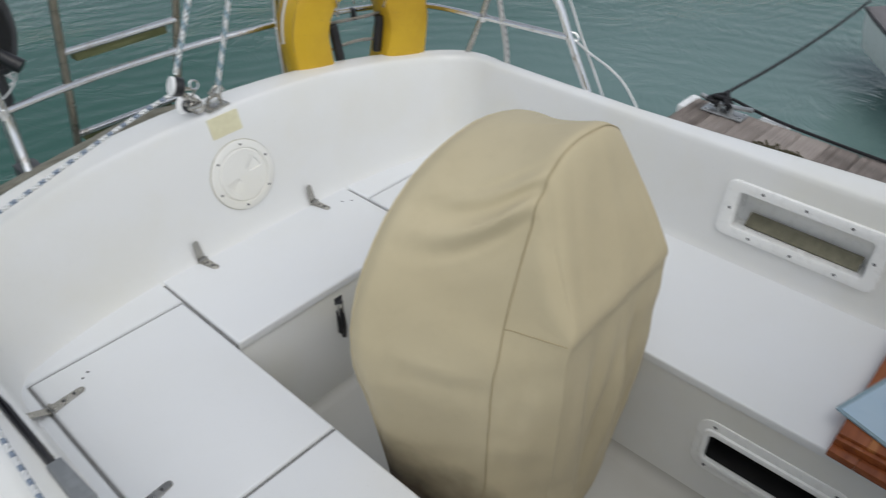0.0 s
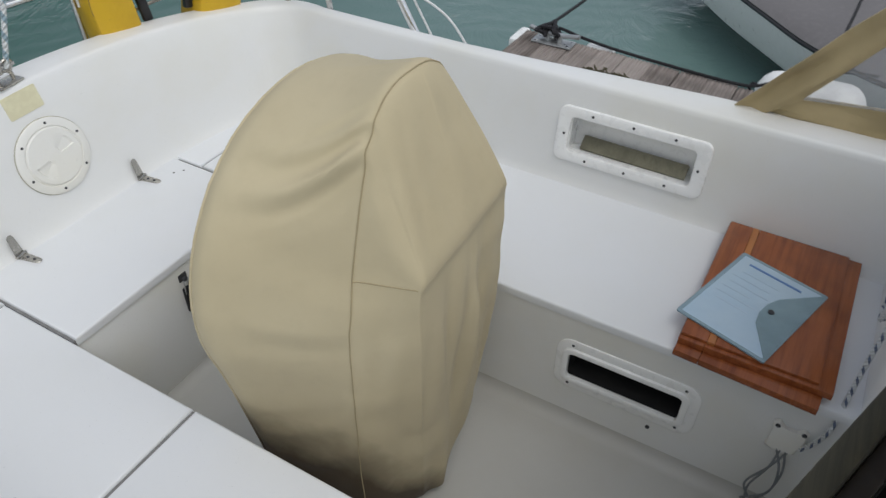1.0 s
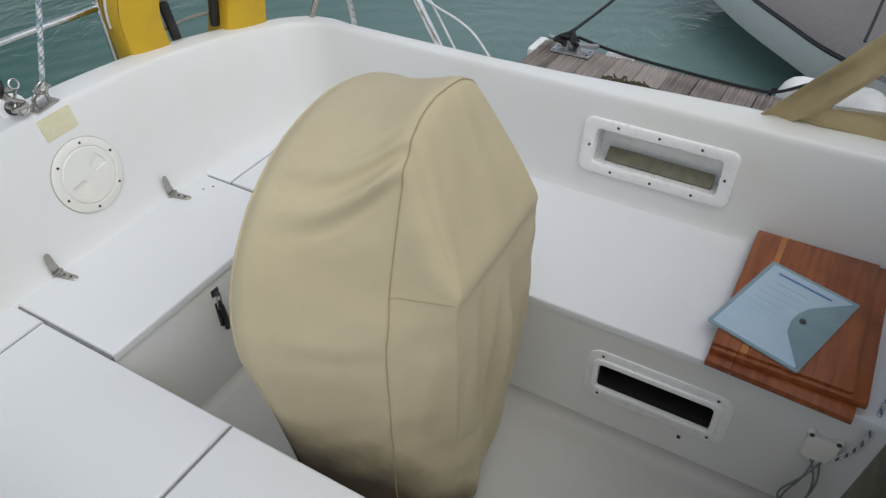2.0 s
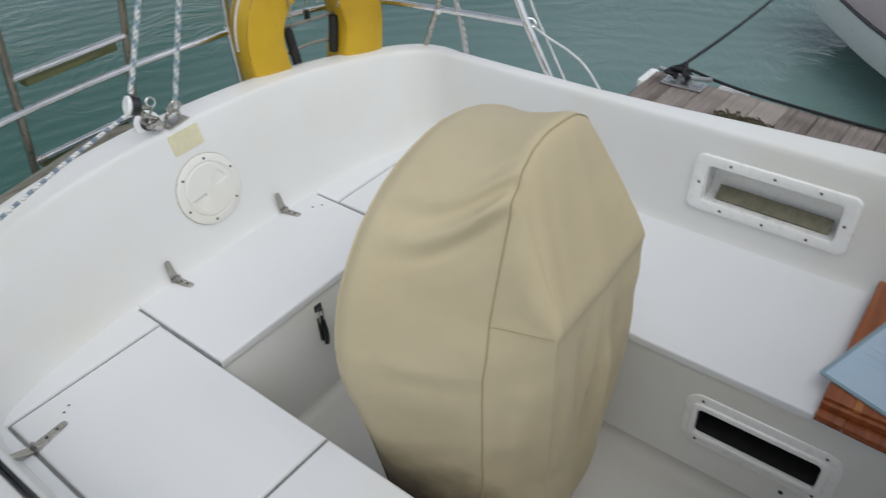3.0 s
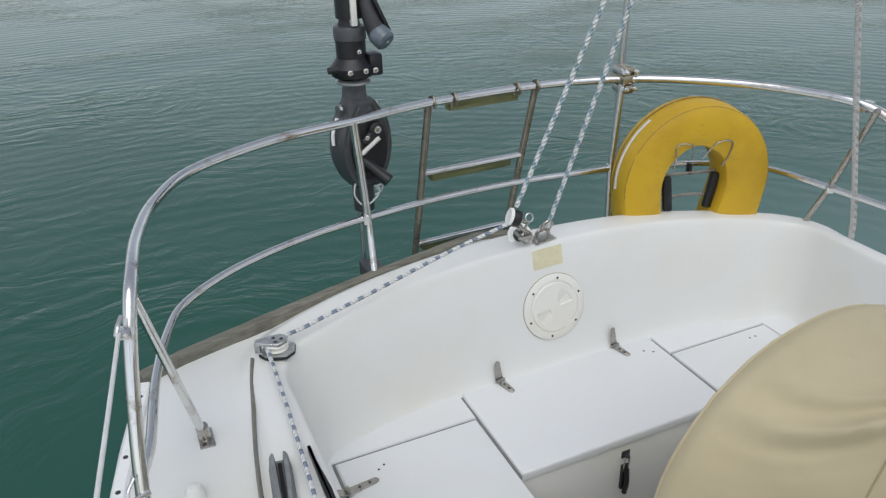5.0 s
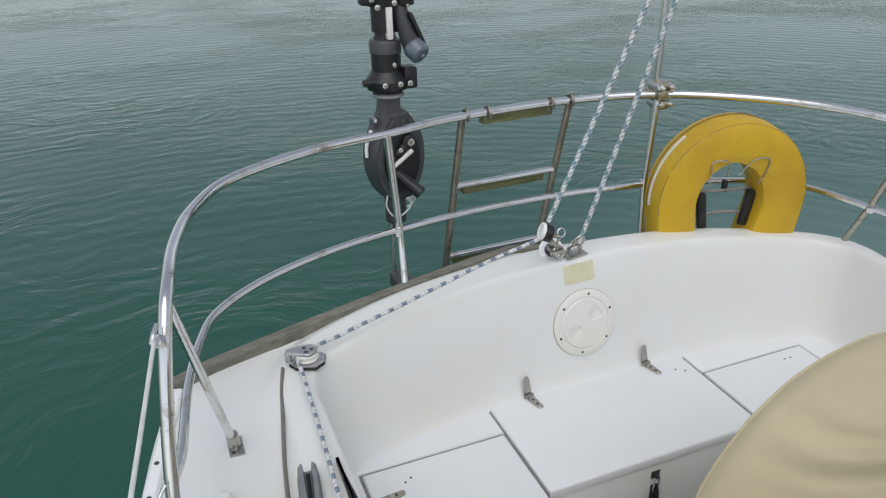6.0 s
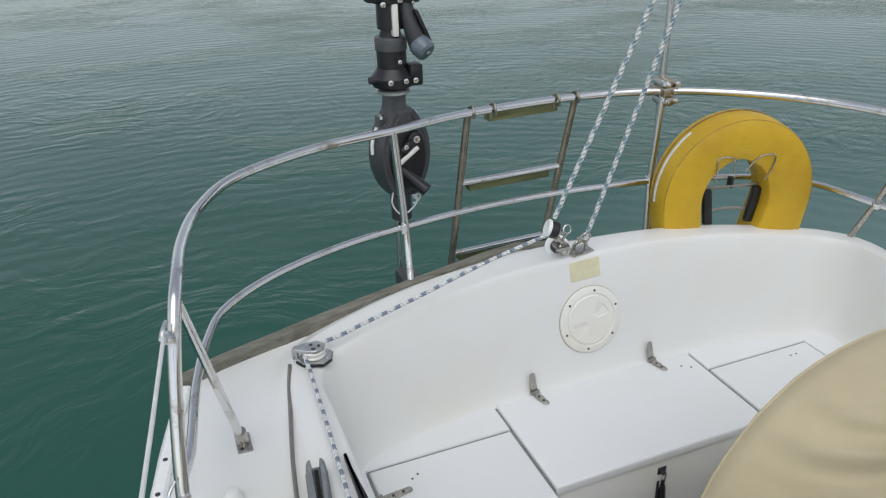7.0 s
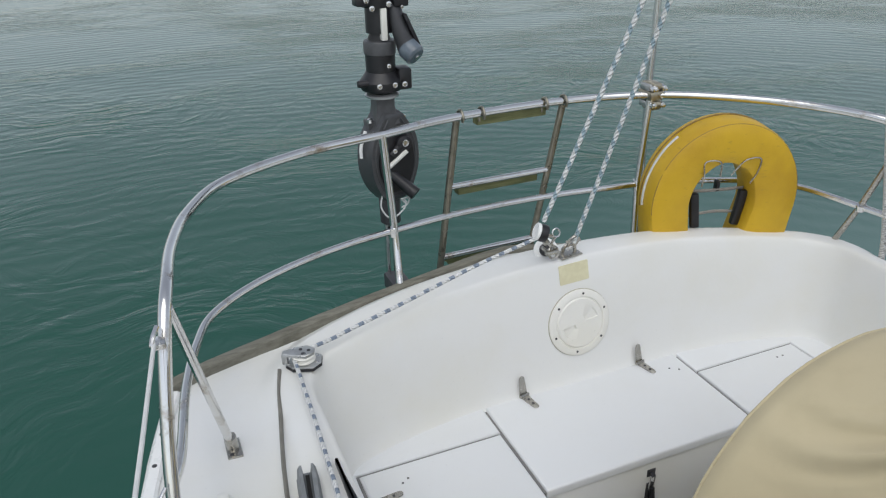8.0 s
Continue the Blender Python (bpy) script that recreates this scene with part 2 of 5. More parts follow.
def water_material():
    m, n, l, b = material("harbour_water", (0.03, 0.08, 0.07), 0.09)
    b.inputs["IOR"].default_value = 1.33
    v = coords(n)
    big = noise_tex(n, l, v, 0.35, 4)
    # Paler patch by the pontoon puts stronger sky reflection into the base colour.
    sheen_dist = n.new("ShaderNodeVectorMath")
    sheen_dist.operation = "DISTANCE"
    sheen_dist.inputs[1].default_value = (4.6, 1.6, WATER_LEVEL)
    l.new(v, sheen_dist.inputs[0])
    sheen_spread = n.new("ShaderNodeMath")
    sheen_spread.operation = "MULTIPLY_ADD"
    sheen_spread.inputs[1].default_value = 2.4
    l.new(big, sheen_spread.inputs[0])
    l.new(sheen_dist.outputs["Value"], sheen_spread.inputs[2])
    sheen_mask = n.new("ShaderNodeMapRange")
    sheen_mask.interpolation_type = "SMOOTHSTEP"
    sheen_mask.inputs["From Min"].default_value, sheen_mask.inputs["From Max"].default_value = 5.6, 1.6
    l.new(sheen_spread.outputs[0], sheen_mask.inputs["Value"])
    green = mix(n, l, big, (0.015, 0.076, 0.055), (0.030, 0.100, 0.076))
    l.new(mix(n, l, sheen_mask.outputs[0], green, (0.125, 0.203, 0.188)), b.inputs["Base Color"])
    warp = n.new("ShaderNodeVectorMath")
    warp.operation = "MULTIPLY_ADD"
    drift = n.new("ShaderNodeTexNoise")
    drift.inputs["Scale"].default_value, drift.inputs["Detail"].default_value = 0.6, 3
    l.new(v, drift.inputs["Vector"])
    l.new(drift.outputs["Color"], warp.inputs[0])
    warp.inputs[1].default_value = (1.9, 1.9, 0)
    l.new(v, warp.inputs[2])
    wv = warp.outputs[0]
    streak = noise_tex(n, l, mapped(n, l, wv, (0.9, 2.0, 1), (0, 0, radians(24))), 3.4, 3, 0.5)
    chop = noise_tex(n, l, mapped(n, l, wv, (1.0, 1.45, 1), (0, 0, radians(-28))), 6.0, 4, 0.62)
    sx = n.new("ShaderNodeSeparateXYZ")
    l.new(wv, sx.inputs[0])
    port = n.new("ShaderNodeMapRange")
    port.inputs["From Min"].default_value, port.inputs["From Max"].default_value = 0.2, 3.2
    l.new(sx.outputs[0], port.inputs["Value"])
    w = mix(n, l, port.outputs[0], streak, chop)
    calm = ramp(n, l, noise_tex(n, l, mapped(n, l, v, (1, 1.5, 1)), 0.26, 4), [(0.40, (0.18, 0.18, 0.18)), (0.60, (1, 1, 1))])
    w = mix(n, l, 1.0, w, calm, "MULTIPLY")
    r = n.new("ShaderNodeTexWave")
    r.wave_type, r.rings_direction = "RINGS", "Z"
    r.inputs["Scale"].default_value, r.inputs["Distortion"].default_value, r.inputs["Detail Scale"].default_value = 1.5, 5.0, 1.2
    l.new(mapped(n, l, v, (1, 1, 0)), r.inputs["Vector"])
    u = bump(n, l, b, w, 0.8, 0.028)
    u2 = n.new("ShaderNodeBump")
    u2.inputs["Strength"].default_value, u2.inputs["Distance"].default_value = 0.12, 0.012
    l.new(r.outputs["Fac"], u2.inputs["Height"])
    l.new(u2.outputs[0], u.inputs["Normal"])
    return m


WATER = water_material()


# ---- building blocks ----
def finish(bm, name, mats, smooth=True):
    bmesh.ops.recalc_face_normals(bm, faces=bm.faces)
    me = bpy.data.meshes.new(name)
    if smooth:
        for f in bm.faces:
            f.smooth = True
        for e in bm.edges:
            if len(e.link_faces) == 2 and e.calc_face_angle(0) > radians(38):
                e.smooth = False
    bm.to_mesh(me)
    bm.free()
    for m in mats if isinstance(mats, (list, tuple)) else [mats]:
        me.materials.append(m)
    return me


def thing(name, bm, mats, label, category, kind="", group=""):
    return tagged(new(name, finish(bm, name, mats)), label, category, group, kind)


def holder(name, label, category, kind="", group="", at=(0, 0, 0)):
    e = new(name)
    e.empty_display_size = 0.05
    e.location = at
    return tagged(e, label, category, group, kind)


def part(name, bm, mats, parent, label=""):
    ob = new(name, finish(bm, name, mats))
    ob.parent = parent
    root = parent
    shift = Vector((0, 0, 0))
    while root:
        shift += root.location
        root = root.parent
    ob.data.transform(Matrix.Translation(-shift))
    return tagged(ob, label)


def join(*bms):
    out = bms[0]
    for b in bms[1:]:
        me = bpy.data.meshes.new("tmp")
        b.to_mesh(me)
        out.from_mesh(me)
        b.free()
        bpy.data.meshes.remove(me)
    return out


def turned(bm, m):
    bmesh.ops.transform(bm, matrix=m, verts=bm.verts)
    return bm


def box(x0, y0, z0, x1, y1, z1, bevel=0.0, seg=2, m=None):
    bm = bmesh.new()
    bmesh.ops.create_cube(bm, size=1)
    bmesh.ops.transform(bm, matrix=Matrix.Translation(((x0 + x1) / 2, (y0 + y1) / 2, (z0 + z1) / 2)) @ Matrix.Diagonal((x1 - x0, y1 - y0, z1 - z0, 1)), verts=bm.verts)
    if bevel:
        bmesh.ops.bevel(bm, geom=bm.edges[:], offset=bevel, segments=seg, affect="EDGES", profile=0.5)
    return turned(bm, m) if m else bm


def prism(outline, z0, z1, bevel=0.0, seg=2):
    """A slab with a plan outline."""
    bm = bmesh.new()
    lo = [bm.verts.new((x, y, z0)) for x, y in outline]
    hi = [bm.verts.new((x, y, z1)) for x, y in outline]
    bm.faces.new(lo[::-1])
    bm.faces.new(hi)
    k = len(outline)
    for i in range(k):
        bm.faces.new((lo[i], lo[(i + 1) % k], hi[(i + 1) % k], hi[i]))
    if bevel:
        edges = [e for e in bm.edges if abs(e.verts[0].co.z - z1) < 1e-6 and abs(e.verts[1].co.z - z1) < 1e-6]
        bmesh.ops.bevel(bm, geom=edges, offset=bevel, segments=seg, affect="EDGES", profile=0.5)
    return bm


def spline(points, steps=6):
    """Catmull-Rom through the points."""
    p = [Vector(q) for q in points]
    p = [2 * p[0] - p[1]] + p + [2 * p[-1] - p[-2]]
    out = []
    for i in range(1, len(p) - 2):
        for k in range(steps):
            t = k / steps
            a, b, c, d = p[i - 1], p[i], p[i + 1], p[i + 2]
            out.append(0.5 * (2 * b + (c - a) * t + (2 * a - 5 * b + 4 * c - d) * t * t + (3 * b - a - 3 * c + d) * t ** 3))
    return out + [p[-2]]


def tube(points, radius, sides=12, steps=6, curved=True, flat=1.0):
    """A round bar along a line, with u in metres along it and v round it."""
    pts = spline(points, steps) if curved and len(points) > 2 else [Vector(q) for q in points]
    bm = bmesh.new()
    uv = bm.loops.layers.uv.new("UVMap")
    rings, dist, length = [], [], 0.0
    up = None
    for i, p in enumerate(pts):
        t = (pts[min(i + 1, len(pts) - 1)] - pts[max(i - 1, 0)]).normalized()
        if up is None:
            up = t.orthogonal().normalized()
        up = (up - t * up.dot(t)).normalized()
        side = t.cross(up)
        r = radius(i / (len(pts) - 1)) if callable(radius) else radius
        rings.append([bm.verts.new(p + r * (math.cos(a) * up * flat + math.sin(a) * side)) for a in (2 * math.pi * k / sides for k in range(sides))])
        if i:
            length += (p - pts[i - 1]).length
        dist.append(length)
    for i in range(len(rings) - 1):
        for k in range(sides):
            f = bm.faces.new((rings[i][k], rings[i][(k + 1) % sides], rings[i + 1][(k + 1) % sides], rings[i + 1][k]))
            for lp, (u, w) in zip(f.loops, ((dist[i], k), (dist[i], k + 1), (dist[i + 1], k + 1), (dist[i + 1], k))):
                lp[uv].uv = (u, w / sides)
    bm.faces.new(rings[0][::-1])
    bm.faces.new(rings[-1])
    return bm


def lathe(profile, m=None, sides=24):
    """A turned body: (radius, height) pairs about z."""
    bm = bmesh.new()
    rings = []
    for r, z in profile:
        rings.append([bm.verts.new((max(r, 1e-4) * math.cos(a), max(r, 1e-4) * math.sin(a), z)) for a in (2 * math.pi * k / sides for k in range(sides))])
    for a, b in zip(rings, rings[1:]):
        for k in range(sides):
            bm.faces.new((a[k], a[(k + 1) % sides], b[(k + 1) % sides], b[k]))
    bm.faces.new(rings[0][::-1])
    bm.faces.new(rings[-1])
    return turned(bm, m) if m else bm


def rounded(w, h, r, seg=5):
    """Outline of a rounded rectangle about the origin."""
    out = []
    for cx, cy, a0 in ((w / 2 - r, h / 2 - r, 0), (-w / 2 + r, h / 2 - r, 90), (-w / 2 + r, -h / 2 + r, 180), (w / 2 - r, -h / 2 + r, 270)):
        out += [(cx + r * math.cos(radians(a0 + 90 * k / seg)), cy + r * math.sin(radians(a0 + 90 * k / seg))) for k in range(seg + 1)]
    return out


def ring_plate(outer, inner, z0, z1, bevel=0.0):
    """A flat frame between two outlines with the same count."""
    bm = bmesh.new()
    k = len(outer)
    rows = [[bm.verts.new((x, y, z)) for x, y in o] for o, z in ((outer, z0), (outer, z1), (inner, z1), (inner, z0))]
    for a, b in zip(rows, rows[1:] + rows[:1]):
        for i in range(k):
            bm.faces.new((a[i], a[(i + 1) % k], b[(i + 1) % k], b[i]))
    if bevel:
        edges = [e for e in bm.edges if all(abs(v.co.z - z1) < 1e-6 for v in e.verts) and (all(v in rows[1] for v in e.verts) or all(v in rows[2] for v in e.verts))]
        bmesh.ops.bevel(bm, geom=edges, offset=bevel, segments=2, affect="EDGES", profile=0.5)
    return bm


def screw(at, normal, r=0.005):
    q = Vector(normal).to_track_quat("Z", "Y").to_matrix().to_4x4()
    return lathe([(r, -0.001), (r, 0.0012), (r * 0.6, 0.0025), (r * 0.2, 0.0025)], Matrix.Translation(at) @ q, 10)


# ---- water and boat shell ----
XC, SEATZ, SOLEZ, WATERZ = 1.105, 0.42, -0.03, WATER_LEVEL
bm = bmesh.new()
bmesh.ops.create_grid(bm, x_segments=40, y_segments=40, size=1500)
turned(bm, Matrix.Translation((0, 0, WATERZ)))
thing("water", bm, WATER, "green-grey harbour water with small ripples, sky sheen coloured in near the pontoon", "water", "structure")


def stern_y(x):
    d = abs(x - XC)
    return 2.325 - 0.26 * math.sqrt(d * d + 0.04) - 0.03 * d * d - 0.09 * max(0.0, x - XC) ** 2


def starboard_x(y):
    """Deck edge on the starboard side, widening forward."""
    u = 1.996 - y
    return -0.16 - 0.26 * u + 0.07 * u * u


def inner_path():
    out = [(0.222, y) for y in (-0.32, 0.2, 0.7, 1.1, 1.4, 1.58)]
    for k in range(9):
        t = k / 8
        out.append(((1 - t) ** 2 * 0.222 + 2 * t * (1 - t) * 0.222 + t * t * 0.32, (1 - t) ** 2 * 1.66 + 2 * t * (1 - t) * 1.775 + t * t * 1.802))
    for k in range(1, 40):
        x = 0.32 + 1.60 * k / 40
        out.append((x, 1.885 - 0.1 * (abs(x - XC) / 0.84) ** 3))
    for k in range(9):
        t = 1 - k / 8
        out.append(((1 - t) ** 2 * 2.02 + 2 * t * (1 - t) * 2.02 + t * t * 1.92, (1 - t) ** 2 * 1.68 + 2 * t * (1 - t) * 1.772 + t * t * 1.792))
    return out + [(2.02, y) for y in (1.4, 1.1, 0.85, 0.662, 0.262, 0.1, -0.32)]


def outward(path, i):
    a, b = Vector(path[max(i - 1, 0)]), Vector(path[min(i + 1, len(path) - 1)])
    t = (b - a).normalized()
    return Vector((-t.y, t.x))


POCKET = (0.262, 0.662, 0.533, 0.651)


def coaming_mesh():
    path = inner_path()
    bm = bmesh.new()
    rows, edge = [], []
    for i, p in enumerate(path):
        n = outward(path, i)
        aft = max(0.0, n.y)
        off = 0.05 + 0.042 * aft
        zr = 0.765 + 0.068 * aft * max(0.0, 1 - ((p[0] - 1.13) / 0.85) ** 2)
        d = 0.2
        while d < 0.8:
            x, y = p[0] + n.x * d, p[1] + n.y * d
            if x < starboard_x(y) or x > 2.34 or y > stern_y(x):
                break
            d += 0.004
        port = max(0.0, min(1.0, (p[0] - 1.0) / 0.9))
        fore = max(0.0, min(1.0, (p[1] - 0.1) / 1.1))
        w = 0.10 + 0.03 * aft + port * (0.035 - 0.07 * fore * fore * (3 - 2 * fore))
        ze = 0.735 - 0.14 * port
        wall = lambda z: off * (z - 0.42) / (zr - 0.42)
        prof = [(-0.03, 0.405), (-0.014, 0.414), (-0.007, 0.4225), (-0.001, 0.434), (wall(0.45), 0.45), (wall(0.49), 0.49), (wall(POCKET[2]), POCKET[2]), (wall(POCKET[3]), POCKET[3]), (wall(zr - 0.022), zr - 0.022),
                (off + 0.001, zr - 0.009), (off + 0.006, zr - 0.0025), (off + 0.014, zr), (off + w * 0.5, zr + 0.003), (off + w - 0.02, zr - 0.001), (off + w, zr - 0.010), (off + w + 0.02, zr - 0.028), (off + w + 0.05, zr - 0.042)]
        prof[-1] = (off + w + 0.05, zr - 0.042 - 0.06 * port)
        z0 = prof[-1][1]
        d0 = off + w + 0.05
        for k in (0.35, 0.7, 0.95, 1.0):
            prof.append((d0 + (d - d0) * k, z0 + (ze - z0) * k))
        prof += [(d + 0.012, ze - 0.015), (d + 0.012, ze - 0.065), (d - 0.02, 0.3), (d - 0.10, -0.1), (d - 0.2, -0.7)]
        rows.append([bm.verts.new((p[0] + n.x * a, p[1] + n.y * a, z)) for a, z in prof])
        edge.append(Vector((p[0] + n.x * d, p[1] + n.y * d, ze)))
    for i in range(len(rows) - 1):
        for k in range(len(rows[0]) - 1):
            y0, y1 = sorted((path[i][1], path[i + 1][1]))
            hole = path[i][0] > 2.0 and y0 > POCKET[0] - 1e-4 and y1 < POCKET[1] + 1e-4 and k == 6
            if not hole:
                bm.faces.new((rows[i][k], rows[i + 1][k], rows[i + 1][k + 1], rows[i][k + 1]))
    return bm, edge


bm, EDGE = coaming_mesh()
thing("coaming_wall", bm, GEL, "white gelcoat cockpit coaming and side deck moulding, lightly stained", "cockpit coaming", "structure")
thing("cockpit_floor", box(0.66, -0.7, SOLEZ - 0.04, 1.54, 1.52, SOLEZ), SOLE, "off-white moulded cockpit floor, slightly dirty, darkened for the shade in the well", "floor", "structure")


def cove(along, r=0.045, seg=6):
    """A concave fillet at the foot of a wall: along = (start, end, inward)."""
    a, b, n = (Vector(q) for q in along)
    bm = bmesh.new()
    rows = []
    for p in (a, b):
        row = [bm.verts.new(p + n * (r * (1 - math.sin(t))) + Vector((0, 0, r * (1 - math.cos(t))))) for t in (math.pi / 2 * k / seg for k in range(seg + 1))]
        rows.append(row + [bm.verts.new(p - n * 0.01 + Vector((0, 0, -0.005)))])
    for k in range(len(rows[0])):
        j = (k + 1) % len(rows[0])
        bm.faces.new((rows[0][k], rows[1][k], rows[1][j], rows[0][j]))
    return bm


# bench fronts
thing("bench_wall_starboard", box(0.14, -0.33, SOLEZ, 0.720, 1.93, 0.392, 0.004), GEL, "white moulded bench front with a rounded foot", "bench front", "structure")
thing("bench_wall_aft", box(0.721, 1.4725, SOLEZ, 1.477, 1.95, 0.3915, 0.002), GEL, "white moulded front of the aft locker", "bench front", "structure")
bm = turned(ring_plate([(-0.7, SOLEZ), (1.95, SOLEZ), (1.95, 0.392), (-0.7, 0.392)], [(0.062, 0.166), (0.388, 0.166), (0.388, 0.264), (0.062, 0.264)], 0, 0.03), Matrix(((0, 0, 1, 1.478), (1, 0, 0, 0), (0, 1, 0, 0), (0, 0, 0, 1))))
thing("bench_wall_port", bm, GEL, "white moulded bench front with a rectangular vent opening", "bench front", "structure")
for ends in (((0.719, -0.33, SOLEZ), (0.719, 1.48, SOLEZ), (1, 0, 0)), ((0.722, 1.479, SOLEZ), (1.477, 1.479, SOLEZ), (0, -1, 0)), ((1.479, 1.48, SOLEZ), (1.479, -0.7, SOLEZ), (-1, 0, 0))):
    thing("floor_cove", cove(ends), SOLE, "rounded white fillet between floor and bench front, darkened with the floor's shade", "floor fillet", "structure")
# Open box coloured black so the unlit space behind the vent reads dark.
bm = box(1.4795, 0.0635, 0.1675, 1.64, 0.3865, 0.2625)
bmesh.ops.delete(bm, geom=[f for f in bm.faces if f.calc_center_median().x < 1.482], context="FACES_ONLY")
thing("vent_hollow", bm, DARK, "hollow behind the bench vent, its shade given by black colour", "vent duct")

# seat tops that do not open
def cell_slab(xs, ys, cells, z0, z1, bevel):
    """One slab over some cells of a grid, with rounded upper edges."""
    bm = bmesh.new()
    grid = {(i, k): bm.verts.new((x, y, z1)) for i, x in enumerate(xs) for k, y in enumerate(ys)}
    for i, k in cells:
        bm.faces.new((grid[i, k], grid[i + 1, k], grid[i + 1, k + 1], grid[i, k + 1]))
    bmesh.ops.delete(bm, geom=[v for v in bm.verts if not v.link_faces], context="VERTS")
    rim = [e for e in bm.edges if e.is_boundary]
    r = bmesh.ops.extrude_edge_only(bm, edges=rim)
    bmesh.ops.translate(bm, verts=[v for v in r["geom"] if isinstance(v, bmesh.types.BMVert)], vec=(0, 0, z0 - z1))
    bmesh.ops.bevel(bm, geom=rim, offset=bevel, segments=3, affect="EDGES", profile=0.5)
    return bm


for xs, ys, cells, name in (
    ((0.12, 0.260, 0.725), (-0.33, 1.745, 1.93), ((0, 0), (0, 1), (1, 1)), "seat_starboard"),
    ((1.483, 1.909, 2.09), (1.14, 1.757, 1.93), ((0, 1), (1, 1), (1, 0)), "seat_quarter"),
    ((1.474, 2.09), (-0.33, 1.139), ((0, 0),), "seat_port"),
):
    thing(name, cell_slab(xs, ys, cells, 0.3925, SEATZ, 0.008), SEAT, "fixed white gelcoat seat top with rounded edges", "seat top", "structure")


def rect(x0, y0, x1, y1):
    return [(x0, y0), (x1, y0), (x1, y1), (x0, y1)]


def screw_holes(parent, spots):
    for x, y in spots:
        part("screw_hole", lathe([(0.0035, -0.002), (0.0035, 0.0018), (0.001, 0.0018)], Matrix.Translation((x, y, SEATZ)), 8), DARK, parent)


def locker_lid(outline, label, spots):
    lid = holder("locker_lid", label, "locker lid", group="locker lids", at=(outline[0][0], outline[0][1], SEATZ))
    xs, ys = [q[0] for q in outline], [q[1] for q in outline]
    part("gasket", prism(rect(min(xs) + (0.004 if min(xs) > 1.2 else -0.008), min(ys) + (0.004 if 0.7 < min(xs) < 1.2 else -0.008), max(xs) + (-0.004 if max(xs) < 0.75 else 0.008), max(ys) + 0.008), 0.3926, 0.4135 - 0.0015 * (min(ys) > 1.0) - 0.0007 * (min(xs) > 0.7)), GASKET, lid, "dark gasket in the lid joint")
    part("panel", prism(outline, 0.3935, SEATZ + 0.001, 0.009, 3), SEAT, lid)
    screw_holes(lid, spots)
    return lid


locker_lid(rect(0.269, 1.049, 0.722, 1.736), "white gelcoat locker lid in the starboard bench, closed", [(0.375, 1.66), (0.395, 1.672)])
locker_lid(rect(0.269, -0.32, 0.722, 1.040), "long white gelcoat locker lid in the starboard bench, closed", [])
locker_lid(rect(0.733, 1.468, 1.475, 1.870), "white gelcoat lid of the aft locker with two steel hinges", [(1.405, 1.80), (1.432, 1.782)])
locker_lid(rect(1.486, 1.147, 1.902, 1.749), "white gelcoat locker lid in the port bench, closed", [(1.79, 1.70), (1.815, 1.70)])


# ---- hinges, latch, plates ----
def strap(length, width, thick):
    """A rounded hinge leaf lying along +x from the origin."""
    w = width / 2
    out = [(0, -w), (length - w * 0.7, -w * 0.72)]
    out += [(length - w * 0.7 + w * 0.72 * math.cos(a), w * 0.72 * math.sin(a)) for a in (radians(-60 + 24 * k) for k in range(6))]
    out += [(length - w * 0.7, w * 0.72), (0, w)]
    return prism(out, 0, thick, 0.0012, 1)


def hinge(m, angle, long=0.068):
    h = holder("hinge", "stainless steel strap hinge, screwed on", "hinge", group="locker hinges", at=m.translation)
    base = m.copy()
    leaves = (("leaf", Matrix.Identity(4)), ("leaf", Matrix.Rotation(radians(-angle), 4, "Y")))
    for nm, t in leaves:
        leaf = part(nm, turned(strap(long, 0.030, 0.003), base @ t @ Matrix.Translation((0.006, 0, 0.001))), STEELF, h)
        for k in (long * 0.38, long * 0.74):
            q = base @ t
            ob = part("screw", screw(q @ Vector((k, 0, 0.0045)), q.to_3x3() @ Vector((0, 0, 1)), 0.0042), DARKGREY, leaf)
    part("knuckle", tube([base @ Vector((0.002, -0.017, 0.005)), base @ Vector((0.002, 0.017, 0.005))], 0.0055, 10, curved=False), STEELF, h)
    return h


hinge(pose(0.874, 1.868, SEATZ + 0.001, 0, 0, -80), 102, 0.066)
hinge(pose(1.330, 1.868, SEATZ + 0.001, 0, 0, -80), 102, 0.066)
hinge(pose(0.272, 1.612, SEATZ + 0.001, 0, 0, 8), 150, 0.085)
hinge(pose(0.272, 1.185, SEATZ + 0.001, 0, 0, 8), 150, 0.085)

latch = holder("toggle_latch", "dark steel toggle latch on the locker front", "latch", at=(1.095, 1.476, 0.26))
part("keeper", join(box(1.078, 1.470, 0.335, 1.108, 1.478, 0.362, 0.002), box(1.086, 1.458, 0.340, 1.100, 1.472, 0.350, 0.002)), DARKGREY, latch)
part("lever", join(box(1.080, 1.462, 0.215, 1.104, 1.478, 0.31, 0.004), tube([(1.092, 1.458, 0.30), (1.092, 1.452, 0.25), (1.092, 1.458, 0.205)], 0.008, 8)), BLACK, latch)
part("hasp", tube([(1.084, 1.464, 0.29), (1.084, 1.46, 0.345), (1.100, 1.46, 0.345), (1.100, 1.464, 0.29)], 0.0025, 6, curved=False), STEEL, latch)

